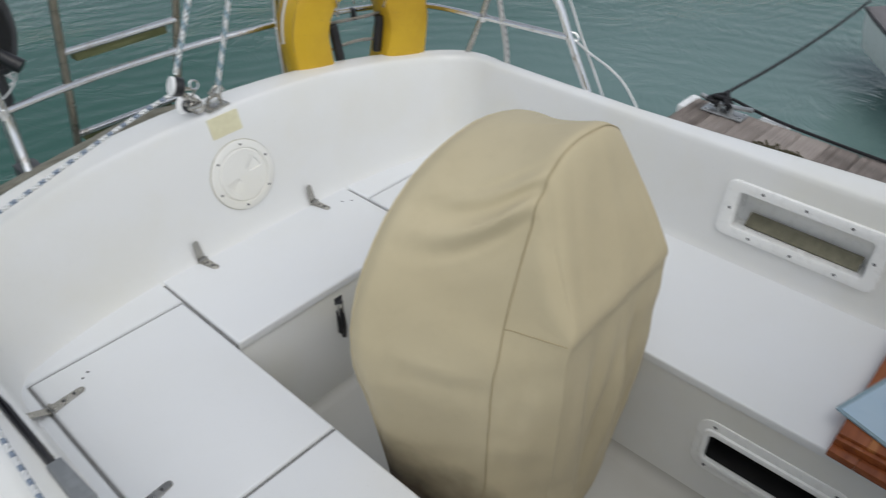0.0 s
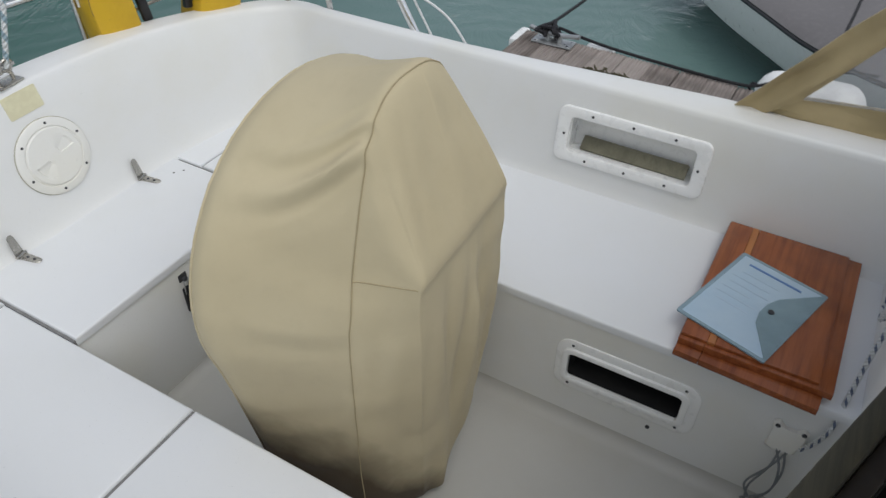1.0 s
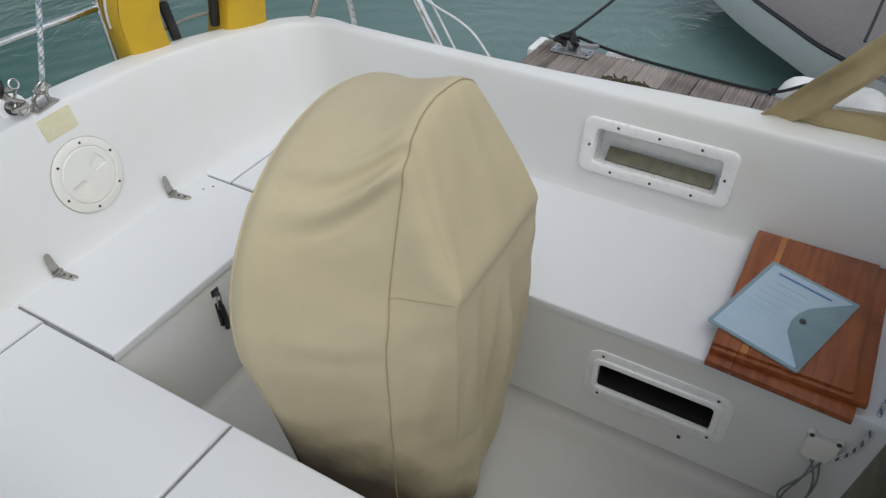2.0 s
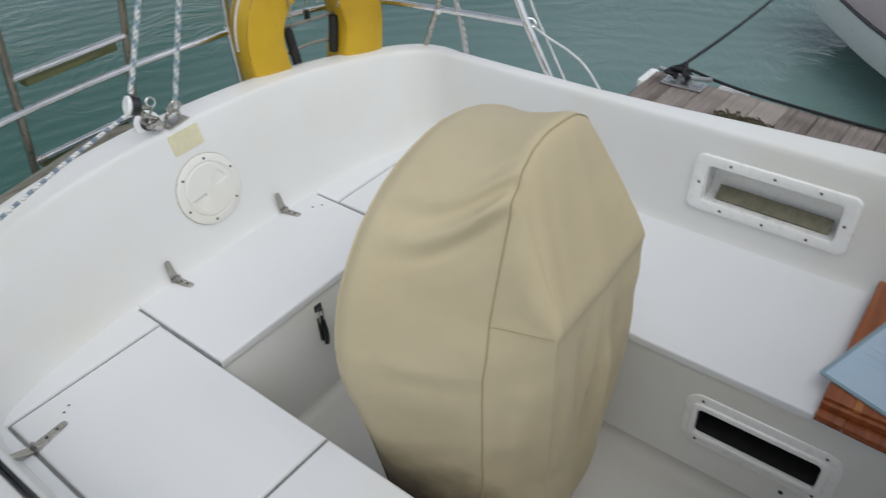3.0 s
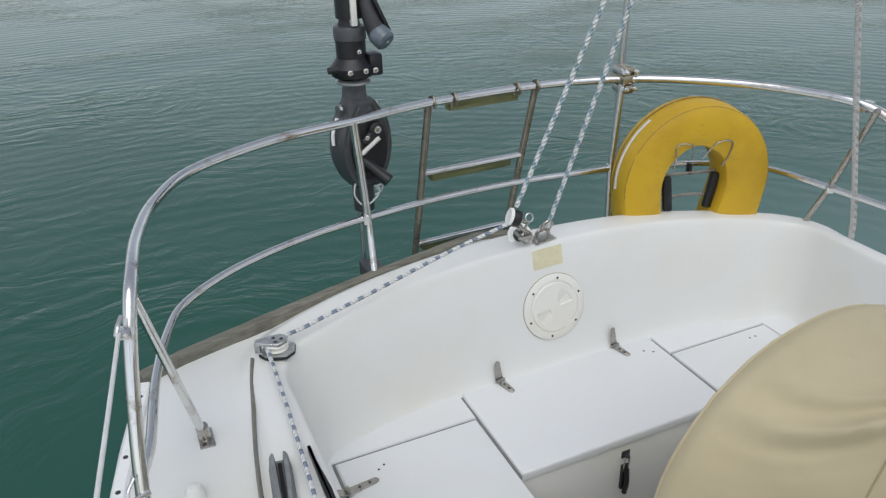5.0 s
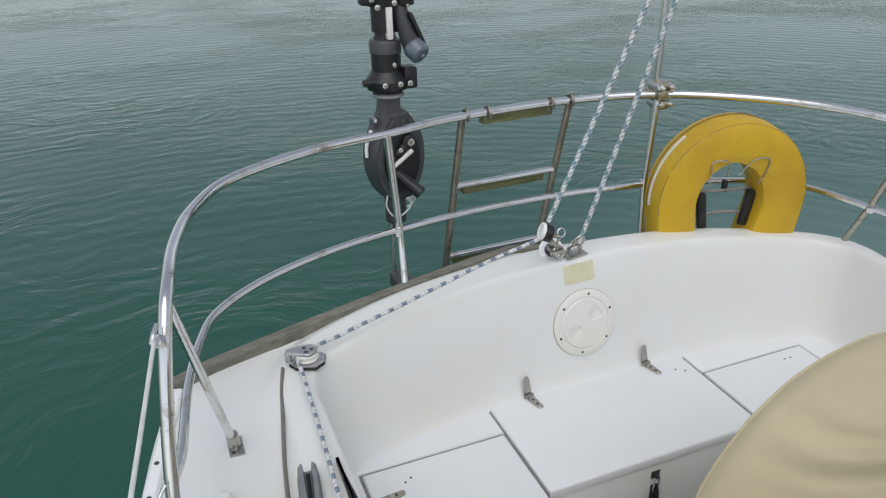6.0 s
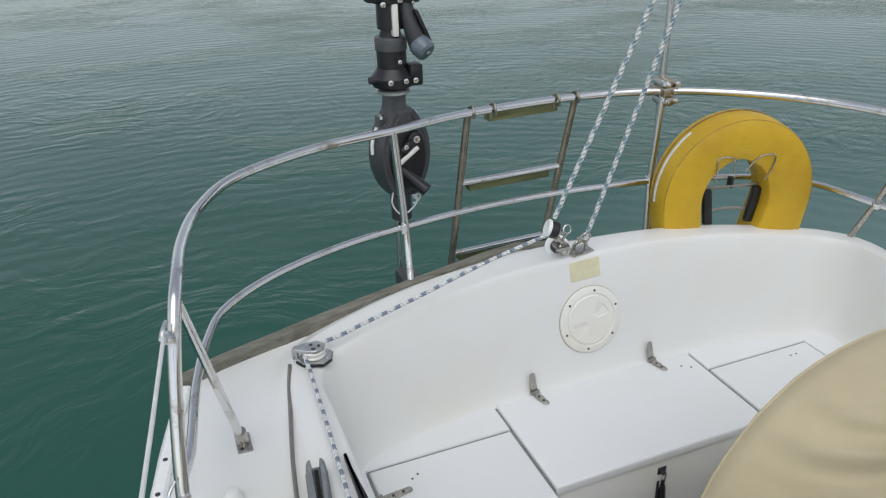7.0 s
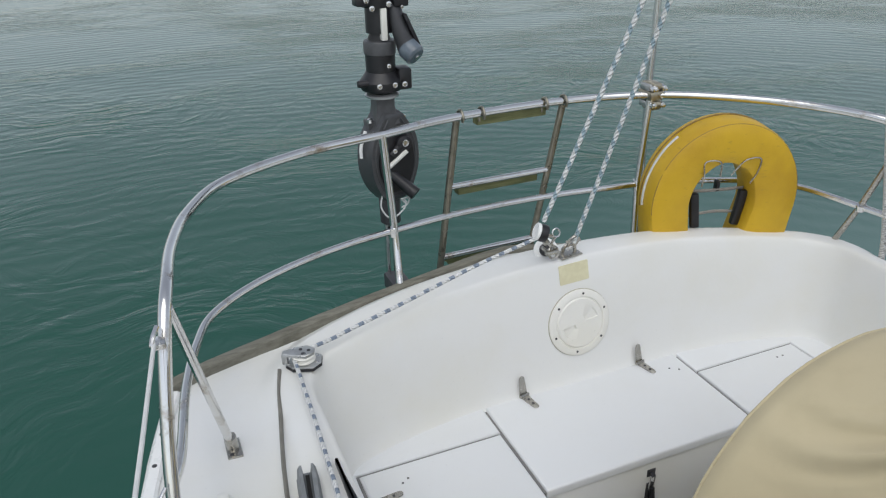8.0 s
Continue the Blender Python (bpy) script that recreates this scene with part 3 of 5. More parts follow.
# inspection plate on the aft wall
LEANZ = math.degrees(math.atan2(0.088, 0.405))
pm = Matrix.Translation((1.108, 1.928, 0.614)) @ Matrix.Rotation(radians(90 - LEANZ), 4, "X") @ Matrix.Diagonal((0.93, 0.93, 0.62, 1))
plate = holder("inspection_plate", "round white plastic inspection plate on the aft coaming", "deck plate", at=(1.112, 1.928, 0.612))
part("rim", lathe([(0.124, -0.004), (0.124, 0.010), (0.119, 0.0145), (0.0985, 0.0155), (0.0955, 0.010)], pm, 48), PLAST, plate)
def screw_disc():
    """Round cover with a shadow groove at its edge and two wedge-shaped finger hollows."""
    bm = bmesh.new()
    radii = [0.002, 0.012, 0.022, 0.028, 0.030, 0.036, 0.044, 0.052, 0.060, 0.0655, 0.0675, 0.074, 0.082, 0.0895, 0.0925, 0.094, 0.0943]
    rows = []
    for r in radii:
        row = []
        for j in range(144):
            deg = j * 2.5
            z = 0.0185 - 0.010 * max(0.0, (r - 0.0895) / 0.005)
            for start in (10, 190):
                turn = (deg - start) % 360
                if turn <= 60 and 0.025 < r < 0.070:
                    z -= 0.017 * (1 - turn / 60)
            row.append(bm.verts.new((r * math.cos(radians(deg)), r * math.sin(radians(deg)), z)))
        rows.append(row)
    for a, b in zip(rows, rows[1:]):
        for j in range(144):
            bm.faces.new((a[j], a[(j + 1) % 144], b[(j + 1) % 144], b[j]))
    bm.faces.new(rows[0])
    return turned(bm, pm)


part("sealant_edge", tube([pm @ Vector((0.1245 * math.cos(a), 0.1245 * math.sin(a), 0.001)) for a in (2 * math.pi * k / 60 for k in range(61))], 0.0018, 6, curved=False), RINGBEIGE, plate, "thin darker beige ring round the plate")
part("cover_disc", screw_disc(), PLAST, plate, "screw-in cover with two finger hollows")
for k in range(6):
    a = radians(60 * k + 20)
    part("screw", turned(screw((0.109 * math.cos(a), 0.109 * math.sin(a), 0.0150), (0, 0, 1), 0.0045), pm), DARKGREY, plate)
tm = Matrix.Translation((1.100, 1.9655, 0.785)) @ Matrix.Rotation(radians(90 - LEANZ), 4, "X")
thing("tape_patch", turned(prism(rounded(0.11, 0.066, 0.004), -0.003, 0.0012), tm @ pose(0, 0, 0, 0, 0, 2)), TAPE, "yellowed rectangle of old tape on the aft coaming", "tape")

# pocket in the port coaming
TILT_P = math.degrees(math.atan2(0.05, 0.345))
qm = Matrix(((0, math.sin(radians(TILT_P)), -math.cos(radians(TILT_P)), 2.044), (-1, 0, 0, 0.467), (0, math.cos(radians(TILT_P)), math.sin(radians(TILT_P)), 0.592), (0, 0, 0, 1)))
pocket = holder("coaming_pocket", "white plastic storage pocket let into the coaming", "storage pocket", at=(2.045, 0.472, 0.597))
part("frame", turned(ring_plate(rounded(0.482, 0.184, 0.028), rounded(0.397, 0.117, 0.014), -0.003, 0.012, 0.005), qm), TRIMW, pocket)
bm = box(-0.199, -0.059, -0.075, 0.199, 0.059, 0.002, m=None)
bmesh.ops.delete(bm, geom=[f for f in bm.faces if f.calc_center_median().z > 0], context="FACES_ONLY")
part("tray", turned(bm, qm), TRIMW, pocket)
for x, y in ((-0.13, 0.076), (0.0, 0.076), (0.13, 0.076), (-0.13, -0.076), (0.0, -0.076), (0.13, -0.076), (-0.214, 0), (0.214, 0)):
    part("screw", turned(screw((x, y, 0.012), (0, 0, 1), 0.0045), qm), DARKGREY, pocket)
thing("wood_offcut", turned(box(-0.165, 0.0, -0.005, 0.178, 0.050, 0.005, 0.003), qm @ pose(0, -0.057, -0.026, -44, 0, -0.6)), GREENWOOD, "weathered greenish wood strip leaning in the coaming pocket", "wood strip")

# vent frame on the port bench
vm = Matrix(((0, 0, -1, 1.478), (-1, 0, 0, 0.225), (0, 1, 0, 0.215), (0, 0, 0, 1)))
vent = holder("bench_vent", "white plastic framed vent in the port bench front", "vent", at=(1.478, 0.225, 0.215))
part("flange", turned(ring_plate(rounded(0.41, 0.192, 0.045), rounded(0.345, 0.124, 0.02), -0.002, 0.005, 0.002), vm @ pose(0.004, 0, 0)), TRIMW, vent)
part("collar", turned(ring_plate(rounded(0.362, 0.134, 0.026), rounded(0.324, 0.096, 0.014), 0.0005, 0.013, 0.004), vm), TRIMW, vent)
for x, y in ((-0.155, 0.078), (0.165, 0.078), (-0.155, -0.078), (0.165, -0.078)):
    part("screw", turned(screw((x, y, 0.005), (0, 0, 1), 0.0045), vm), DARKGREY, vent)
thing("deck_button", lathe([(0.006, -0.002), (0.006, 0.004), (0.003, 0.006)], Matrix(((0, 0, -1, 1.478), (1, 0, 0, 0.13), (0, 1, 0, 0.088), (0, 0, 0, 1))), 12), DARKGREY, "small dark button on the bench front", "fitting")


# ---- covered steering wheel ----
ARCH = spline([(0.0, 0, 1.208), (0.072, 0, 1.209), (0.136, 0, 1.182), (0.190, 0, 1.100), (0.236, 0, 0.955), (0.287, 0, 0.735), (0.299, 0, 0.58), (0.303, 0, 0.42), (0.304, 0, 0.22), (0.300, 0, 0.02)], 20)


FOLDS = ((-0.155, 0.015, 0.7, 0.10), (-0.235, 0.019, 1.5, 0.085), (-0.285, 0.012, 0.5, 0.075), (-0.44, 0.015, 0.75, 0.13), (-0.79, 0.020, 0.45, -0.04), (-0.88, 0.016, 0.6, -0.05))


def cover_mesh():
    cx, cz, r = 1.126, 0.728, 0.402
    N = 301

    def rim(s, grow):
        """Wheel outline from the foot on one side over the top to the other foot; s from -1 to 1."""
        a = abs(s)
        if a < 0.57:
            t = a / 0.57 * radians(106)
            x, z = (r + grow) * math.sin(t), cz + (r + grow) * math.cos(t) * (1.03 if a < 0.48 else 1.0)
        else:
            k = (a - 0.57) / 0.43
            x0, z0 = (r + grow) * math.sin(radians(106)), cz + (r + grow) * math.cos(radians(106))
            x, z = x0 + (0.280 - x0) * (k ** 0.85), z0 + (0.03 - z0) * k
        return cx + math.copysign(x, s), z

    def seam(s):
        a = abs(s)
        q = ARCH[min(int(round(a * (len(ARCH) - 1))), len(ARCH) - 1)]
        x, z = q.x, q.z
        c = 1.175 if s < 0 else 1.165
        return c + math.copysign(x, s) * (1.0 if s < 0 else 0.52 + 0.28 * min(1.0, 2 * a)), z - (0.012 * min(1.0, 6 * a) if s > 0 else 0.0)

    def front(s):
        """Foremost line: foot, up one corner, across the straight front edge, down the other corner."""
        a, side = abs(s), math.copysign(1, s)
        corner = (1.332, 0.860) if s > 0 else (0.982, 0.838)
        if a < 0.18:
            k = 0.5 + 0.5 * s / 0.18
            return 0.982 + 0.350 * k, 0.55, 0.838 + 0.022 * k - 0.006 * math.sin(math.pi * k)
        if a < 0.5:
            t = (a - 0.18) / 0.32 * math.pi / 2
            return corner[0] + side * 0.016 * math.sin(t), 0.55 + 0.016 * (1 - math.cos(t)), corner[1]
        k = (a - 0.5) / 0.5
        foot = (0.05 * k * k, -0.20 * k ** 3.4)[s > 0]
        return corner[0] + side * 0.016 + foot, 0.566 + 0.03 * k * k, corner[1] * (1 - k)

    stations = [(1.0, "disc", 0.0), (0.992, "disc", 0.93), (0.985, "rim", -0.012), (0.965, "rim", 0.0), (0.935, "rim", 0.004)]
    stations += [(0.935 - 0.25 * k / 22, "mix", k / 22) for k in range(1, 23)]
    stations += [(0.685, "fore", k / 16) for k in range(1, 17)]
    bm = bmesh.new()
    rows = []
    for y, kind, k in stations:
        row = []
        for i in range(N):
            s = -1 + 2 * i / (N - 1)
            if kind == "disc":
                x, z = rim(s, -0.014)
                x, z = 1.12 + (x - 1.12) * max(k, 0.02), 0.6 + (z - 0.6) * max(k, 0.02)
            elif kind == "rim":
                x, z = rim(s, k)
            elif kind == "mix":
                a, b = rim(s, 0.004), seam(s)
                x, z = a[0] + (b[0] - a[0]) * k, a[1] + (b[1] - a[1]) * k
                sag = 0.016 * math.sin(math.pi * k)
                z -= sag * (0.3 + 0.9 * max(0.0, math.sin(math.pi * min(1.0, abs(s) / 0.55))))
                x -= math.copysign(sag * 0.5, s) * (1 if abs(s) > 0.2 else 0)
                if s < 0:
                    dip = 0.03 * math.sin(math.pi * k)
                    fold = sum(h * (math.exp(-((s - c + dip + tilt * k) / w) ** 2) - 0.6 * math.exp(-((s - c + dip + tilt * k + 1.6 * w) / w) ** 2)) for c, w, h, tilt in FOLDS)
                    ease = min(1.0, 0.40 + 1.2 * k) * min(1.0, (1 - k) * 7 + 0.35)
                    x -= 0.014 * fold * ease * (0.75 + 0.5 * noise.noise(Vector((s * 9, k * 4, 3))))
                    z += 0.009 * fold * ease
            elif kind == "fore":
                a, b = seam(s), front(s)
                x, z = a[0] + (b[0] - a[0]) * k, a[1] + (b[2] - a[1]) * k
                y = 0.685 + (b[1] - 0.685) * k
                bulge = math.sin(math.pi * k)
                if abs(s) < 0.5:
                    fan = (abs(s) - 0.14) / 0.36
                    z += 0.016 * bulge * max(0.0, 1 - abs(s) / 0.16)
                    if fan > 0:
                        swell = 0.008 * bulge * min(1.0, 2.6 * (1 - k)) * (math.sin(2 * math.pi * fan * 1.15 - 0.4) - 0.2)
                        x += math.copysign(swell, s)
                        z += 0.4 * swell
                    else:
                        z += 0.005 * bulge * math.sin(math.pi * s / 0.07 + 0.8)
                else:
                    low = (abs(s) - 0.5) / 0.5
                    x += math.copysign(0.010 * bulge * math.sin(5.5 * k + 4.0 * low) * min(1.0, 5 * low), s)
            w = noise.noise(Vector((x * 7, y * 7, z * 11))) * 0.006 + noise.noise(Vector((x * 19, y * 19, z * 25))) * 0.002
            row.append(bm.verts.new((x - w * 0.6, y - w, z + w * 0.3)))
        rows.append(row)
    for a, b in zip(rows, rows[1:]):
        for i in range(N - 1):
            bm.faces.new((a[i], a[i + 1], b[i + 1], b[i]))
    last, half = rows[-1], (N - 1) // 2
    edge = half // 2
    brow = last[edge:N - edge]
    wide = brow[-1].co.x - brow[0].co.x
    share = [min(1.0, max(0.0, (v.co.x - brow[0].co.x) / wide)) for v in brow]
    mids = []
    for i in range(edge):
        a, b = last[i], last[N - 1 - i]
        depth = min(1.0, (edge - i) / 22)
        row = [a]
        for f in share[1:-1]:
            q = a.co.lerp(b.co, f)
            sway = max(0.0, math.sin(math.pi * f)) ** 0.6 * depth
            q.y -= sway * (0.014 + 0.012 * math.sin(q.x * 42 + q.z * 4.5) + 0.009 * math.sin(q.x * 83 - q.z * 7 + 1.3) * (0.6 + noise.noise(Vector((q.x * 9, 4, q.z * 2.5)))))
            row.append(bm.verts.new(q))
        mids.append(row + [b])
    mids.append(brow)
    for a, b in zip(mids, mids[1:]):
        for j in range(len(share) - 1):
            bm.faces.new((a[j], a[j + 1], b[j + 1], b[j]))
    for _ in range(5):
        bmesh.ops.smooth_vert(bm, verts=[v for v in bm.verts if not v.is_boundary], factor=0.5, use_axis_x=True, use_axis_y=True, use_axis_z=True)
    bm.verts.index_update()
    lines = {"seam": [v.co.copy() for v in rows[26]], "rim": [v.co.copy() for v in rows[3]]}
    half = (N - 1) // 2
    cross = [rows[j][int((1 - 0.5) * half)].co.copy() for j in range(26, len(rows))]
    return bm, lines, cross


cover = holder("wheel_cover", "beige canvas cover over steering wheel and pedestal, mildewed foot", "canvas cover", at=(1.12, 0.75, SOLEZ))
bm, LINES, CROSS = cover_mesh()
part("canvas", bm, CANVAS, cover)
part("seam_piping", tube([q + Vector((-0.0008, -0.0008, 0.0006)) for q in LINES["seam"]], 0.0016, 6, curved=False), SEAM, cover, "stitched seam over the cover")
part("rim_hem", tube(LINES["rim"][::6], 0.004, 6, curved=False), CANVAS, cover, "stitched seam round the rim")
part("cross_seam", tube(CROSS, 0.0016, 6, curved=False), SEAM, cover)
part("pedestal_foot", lathe([(0.13, SOLEZ), (0.13, 0.02), (0.11, 0.045), (0.09, 0.05)], Matrix.Translation((1.13, 0.76, 0)), 32), DARKGREY, cover, "dark foot of the pedestal under the cover")


# ---- stern rail ----
def smooth_bar(points, r, sides=14, steps=8):
    return tube(points, r, sides, steps)


rail = holder("stern_rail", "polished stainless steel pushpit rail round the stern, slightly rusty", "guard rail", at=(XC, 2.2, 0.72))
TOP = [(-0.205, 1.245, 0.73), (-0.19, 1.32, 0.92), (-0.168, 1.39, 1.08), (-0.145, 1.455, 1.20), (-0.128, 1.53, 1.245), (-0.105, 1.70, 1.25), (-0.052, 1.88, 1.25), (0.06, 2.055, 1.25), (0.30, 2.19, 1.25), (0.56, 2.245, 1.252), (0.84, 2.315, 1.252),
       (1.25, 2.335, 1.25), (1.57, 2.26, 1.25), (1.80, 2.10, 1.25), (1.95, 1.91, 1.25), (2.04, 1.70, 1.245), (2.09, 1.60, 1.205), (2.13, 1.53, 1.12), (2.145, 1.455, 1.02), (2.147, 1.405, 0.925), (2.15, 1.29, 0.72)]
part("top_rail", smooth_bar(TOP, 0.0135), STEEL, rail)
LOW = [(-0.19, 1.325, 0.92), (-0.165, 1.42, 0.92), (-0.135, 1.64, 0.92), (-0.092, 1.82, 0.92), (-0.03, 1.96, 0.92), (0.12, 2.09, 0.92), (0.34, 2.19, 0.921), (0.575, 2.245, 0.922), (0.87, 2.285, 0.923), (1.19, 2.285, 0.923), (1.52, 2.245, 0.923)]
part("lower_rail", smooth_bar(LOW, 0.011), STEEL, rail)
part("lower_rail", smooth_bar([(1.52, 2.245, 0.923), (1.73, 2.19, 0.923), (1.92, 2.10, 0.923), (2.04, 1.985, 0.922), (2.09, 1.76, 0.921), (2.14, 1.405, 0.92)], 0.011), STEEL, rail)
part("stanchion", tube([(0.558, 2.243, 1.25), (0.582, 2.245, 0.92), (0.563, 2.15, 0.71)], 0.0125, 12), STEEL, rail)
part("stanchion", tube([(1.565, 2.258, 1.25), (1.535, 2.245, 0.92), (1.52, 2.215, 0.70)], 0.0125, 12, curved=False), STEEL, rail)
part("brace", tube([(-0.133, 1.475, 1.225), (-0.058, 1.625, 0.735)], 0.0100, 12, curved=False), STEEL, rail)
part("brace", tube([(2.055, 1.62, 1.235), (2.098, 1.755, 0.92), (2.10, 1.845, 0.715)], 0.0105, 12, curved=False), STEELF, rail)
foot = part("brace_foot", join(box(-0.075, 1.592, 0.722, -0.039, 1.662, 0.731, 0.002), tube([(-0.0615, 1.616, 0.775), (-0.0575, 1.626, 0.728)], 0.0145, 14, curved=False)), STEELF, rail)
part("bolt", screw((-0.050, 1.652, 0.7315), (0, 0, 1), 0.005), DARKGREY, foot)
part("bolt", screw((-0.064, 1.603, 0.7315), (0, 0, 1), 0.005), DARKGREY, foot)
for p, q in (((0.575, 2.245, 0.935), (0.575, 2.245, 0.905)), ((1.535, 2.245, 0.94), (1.535, 2.245, 0.905)), ((2.09, 1.745, 0.93), (2.095, 1.747, 0.91))):
    part("weld_collar", tube([p, q], 0.0165, 12, curved=False), STEEL, rail)
part("eye_plate", join(tube([(-0.158, 1.43, 1.215), (-0.168, 1.41, 1.205), (-0.172, 1.40, 1.19), (-0.155, 1.42, 1.185)], 0.005, 8), box(-0.172, 1.405, 1.178, -0.148, 1.44, 1.19, 0.003)), STEEL, rail)
part("shackle", join(tube([(-0.20, 1.31, 0.94), (-0.215, 1.29, 0.925), (-0.21, 1.275, 0.90), (-0.19, 1.29, 0.895), (-0.185, 1.31, 0.91)], 0.004, 8), tube([(-0.225, 1.285, 0.905), (-0.178, 1.30, 0.905)], 0.005, 8, curved=False)), STEEL, rail)
part("shackle", join(tube([(2.145, 1.41, 0.935), (2.165, 1.39, 0.93), (2.165, 1.375, 0.91), (2.148, 1.395, 0.905)], 0.004, 8)), STEEL, rail)
part("eye_plate", box(2.05, 1.655, 1.215, 2.085, 1.685, 1.25, 0.004), STEEL, rail)

for pts, nm in (([(-0.168, 1.405, 1.195), (-0.20, 1.2, 1.17), (-0.245, 0.9, 1.14), (-0.33, 0.2, 1.10)], "guard_wire"), ([(-0.205, 1.28, 0.905), (-0.23, 1.1, 0.90), (-0.27, 0.8, 0.89), (-0.34, 0.2, 0.88)], "guard_wire"),
                ([(2.08, 1.665, 1.24), (2.15, 1.615, 1.195), (2.19, 1.515, 1.105), (2.20, 1.447, 1.019), (2.20, 1.394, 0.924), (2.20, 1.325, 0.812), (2.20, 1.246, 0.68)], "guard_wire"), ([(2.165, 1.40, 0.912), (2.195, 1.345, 0.864), (2.20, 1.256, 0.828), (2.20, 1.184, 0.782), (2.20, 1.10, 0.68)], "guard_wire")):
    thing(nm, tube(pts, 0.0042, 8), WHITEWIRE, "white plastic-coated guard wire made off to the stern rail", "guard wire", group="guard wires")

# leaning pole clamped to the rail
pole = holder("aerial_pole", "stainless steel pole clamped to the stern rail", "pole", at=(1.58, 2.29, 0.71))
part("shaft", tube([(1.585, 2.285, 0.70), (1.582, 2.295, 1.25), (1.60, 2.31, 2.0)], 0.0125, 12, curved=False), STEEL, pole)
clamp = part("clamp", join(box(1.550, 2.236, 1.232, 1.612, 2.318, 1.268, 0.010), box(1.560, 2.240, 1.270, 1.602, 2.312, 1.296, 0.010), box(1.558, 2.236, 1.198, 1.604, 2.300, 1.232, 0.010)), BRASS, pole, "cast clamp with bolts")
for bx, bz in ((1.562, 1.278), (1.602, 1.278), (1.564, 1.218), (1.600, 1.218)):
    part("bolt", lathe([(0.010, -0.012), (0.010, 0.014), (0.006, 0.016), (0.006, 0.024), (0.002, 0.025)], pose(bx, 2.244, bz, 90, 0, 0), 8), STEEL, clamp)
    part("ear", box(bx - 0.012, 2.248, bz - 0.012, bx + 0.012, 2.305, bz + 0.012, 0.006), GREYMETAL, clamp)

# folded boarding ladder
lad = holder("boarding_ladder", "folded stainless boarding ladder with mossy wooden treads", "ladder", at=(1.0, 2.34, 0.70))
LA, LB = (Vector((0.849, 2.335, 1.254)), Vector((0.771, 2.335, 0.66))), (Vector((1.262, 2.345, 1.254)), Vector((1.140, 2.345, 0.66)))
for a, b in (LA, LB):
    part("side_tube", tube([a, b], 0.0125, 12, curved=False), STEELDULL, lad)
for k in (0.425, 0.868):
    a, b = LA[0].lerp(LA[1], k), LB[0].lerp(LB[1], k)
    rung = part("rung", tube([a, b], 0.011, 10, curved=False), STEEL, lad)
    d = (b - a).normalized()
    part("tread", turned(box(-0.155, -0.012, -0.014, 0.165, 0.028, 0.014, 0.005), Matrix.Translation((a + b) / 2 + Vector((0.0, 0.028, -0.030))) @ d.to_track_quat("X", "Z").to_matrix().to_4x4()), TREAD, rung, "mossy wooden tread")
a, b = LA[0].lerp(LB[0], 0.24), LA[0].lerp(LB[0], 0.82)
part("tread", turned(box(-0.14, -0.012, -0.016, 0.13, 0.028, 0.016, 0.005), Matrix.Translation((a + b) / 2 + Vector((0, 0.02, -0.036))) @ (b - a).to_track_quat("X", "Z").to_matrix().to_4x4()), TREAD, lad, "mossy wooden tread")
for k in (0.02, 0.21, 0.80, 0.985):
    p = LA[0].lerp(LB[0], k) + Vector((0, -0.012, -0.008))
    part("hook", tube([p + Vector((0, 0.02, -0.03)), p + Vector((0, 0.026, 0.008)), p + Vector((0, 0.0, 0.024)), p + Vector((0, -0.020, 0.006)), p + Vector((0, -0.016, -0.012))], 0.005, 8), STEELDULL, lad, "rail hook")

# self-steering gear hung off the transom
gear = holder("self_steering_gear", "black and grey wind-vane self-steering gear off the transom", "self-steering gear", at=(0.65, 2.46, 0.6))


def gz(dx, dy, z):
    return Vector((0.635 + dx, 2.46 + dy, z))


part("upper_tube", lathe([(0.046, 1.52), (0.046, 1.62), (0.040, 1.64), (0.040, 2.0)], Matrix.Translation(gz(0.005, 0, 0)), 24), BLACK, gear)
part("clamp_ring", join(lathe([(0.056, 1.60), (0.058, 1.605), (0.058, 1.635), (0.054, 1.64)], Matrix.Translation(gz(0.0, 0, 0)), 24), box(0.555, 2.42, 1.605, 0.60, 2.47, 1.635, 0.006), box(0.67, 2.40, 1.60, 0.72, 2.44, 1.64, 0.006)), BLACK, gear, "bolted black clamp ring")
part("window_slot", box(0.628, 2.405, 1.50, 0.648, 2.44, 1.60, 0.004), PLAST, gear)
part("middle_tube", lathe([(0.030, 1.36), (0.048, 1.375), (0.049, 1.46), (0.049, 1.464), (0.03, 1.52), (0.03, 1.6)], Matrix.Translation(gz(0, 0, 0)), 28), BLACK, gear)
part("collar", lathe([(0.048, 1.450), (0.052, 1.454), (0.053, 1.488), (0.049, 1.495), (0.03, 1.50)], Matrix.Translation(gz(0, 0, 0)), 28), CASTGREY, gear)
part("bolt", screw(gz(0.012, -0.050, 1.42), (0, -1, 0), 0.007), STEEL, gear)
for dx, z in ((-0.052, 1.625), (-0.035, 1.60), (0.02, 1.61), (0.08, 1.62)):
    part("bolt", screw(gz(dx, -0.055, z), (0, -1, 0), 0.009), STEEL, gear)
RAISE = Matrix.Translation((0, 0, 0.022))
part("swivel", turned(join(lathe([(0.03, 1.305), (0.066, 1.315), (0.072, 1.325), (0.072, 1.345), (0.060, 1.36), (0.05, 1.375)], Matrix.Translation(gz(0, 0, 0)), 28), box(0.68, 2.41, 1.315, 0.725, 2.47, 1.385, 0.008), tube([gz(-0.09, -0.03, 1.345), gz(-0.055, -0.03, 1.345)], 0.011, 10, curved=False)), RAISE), BLACK, gear)
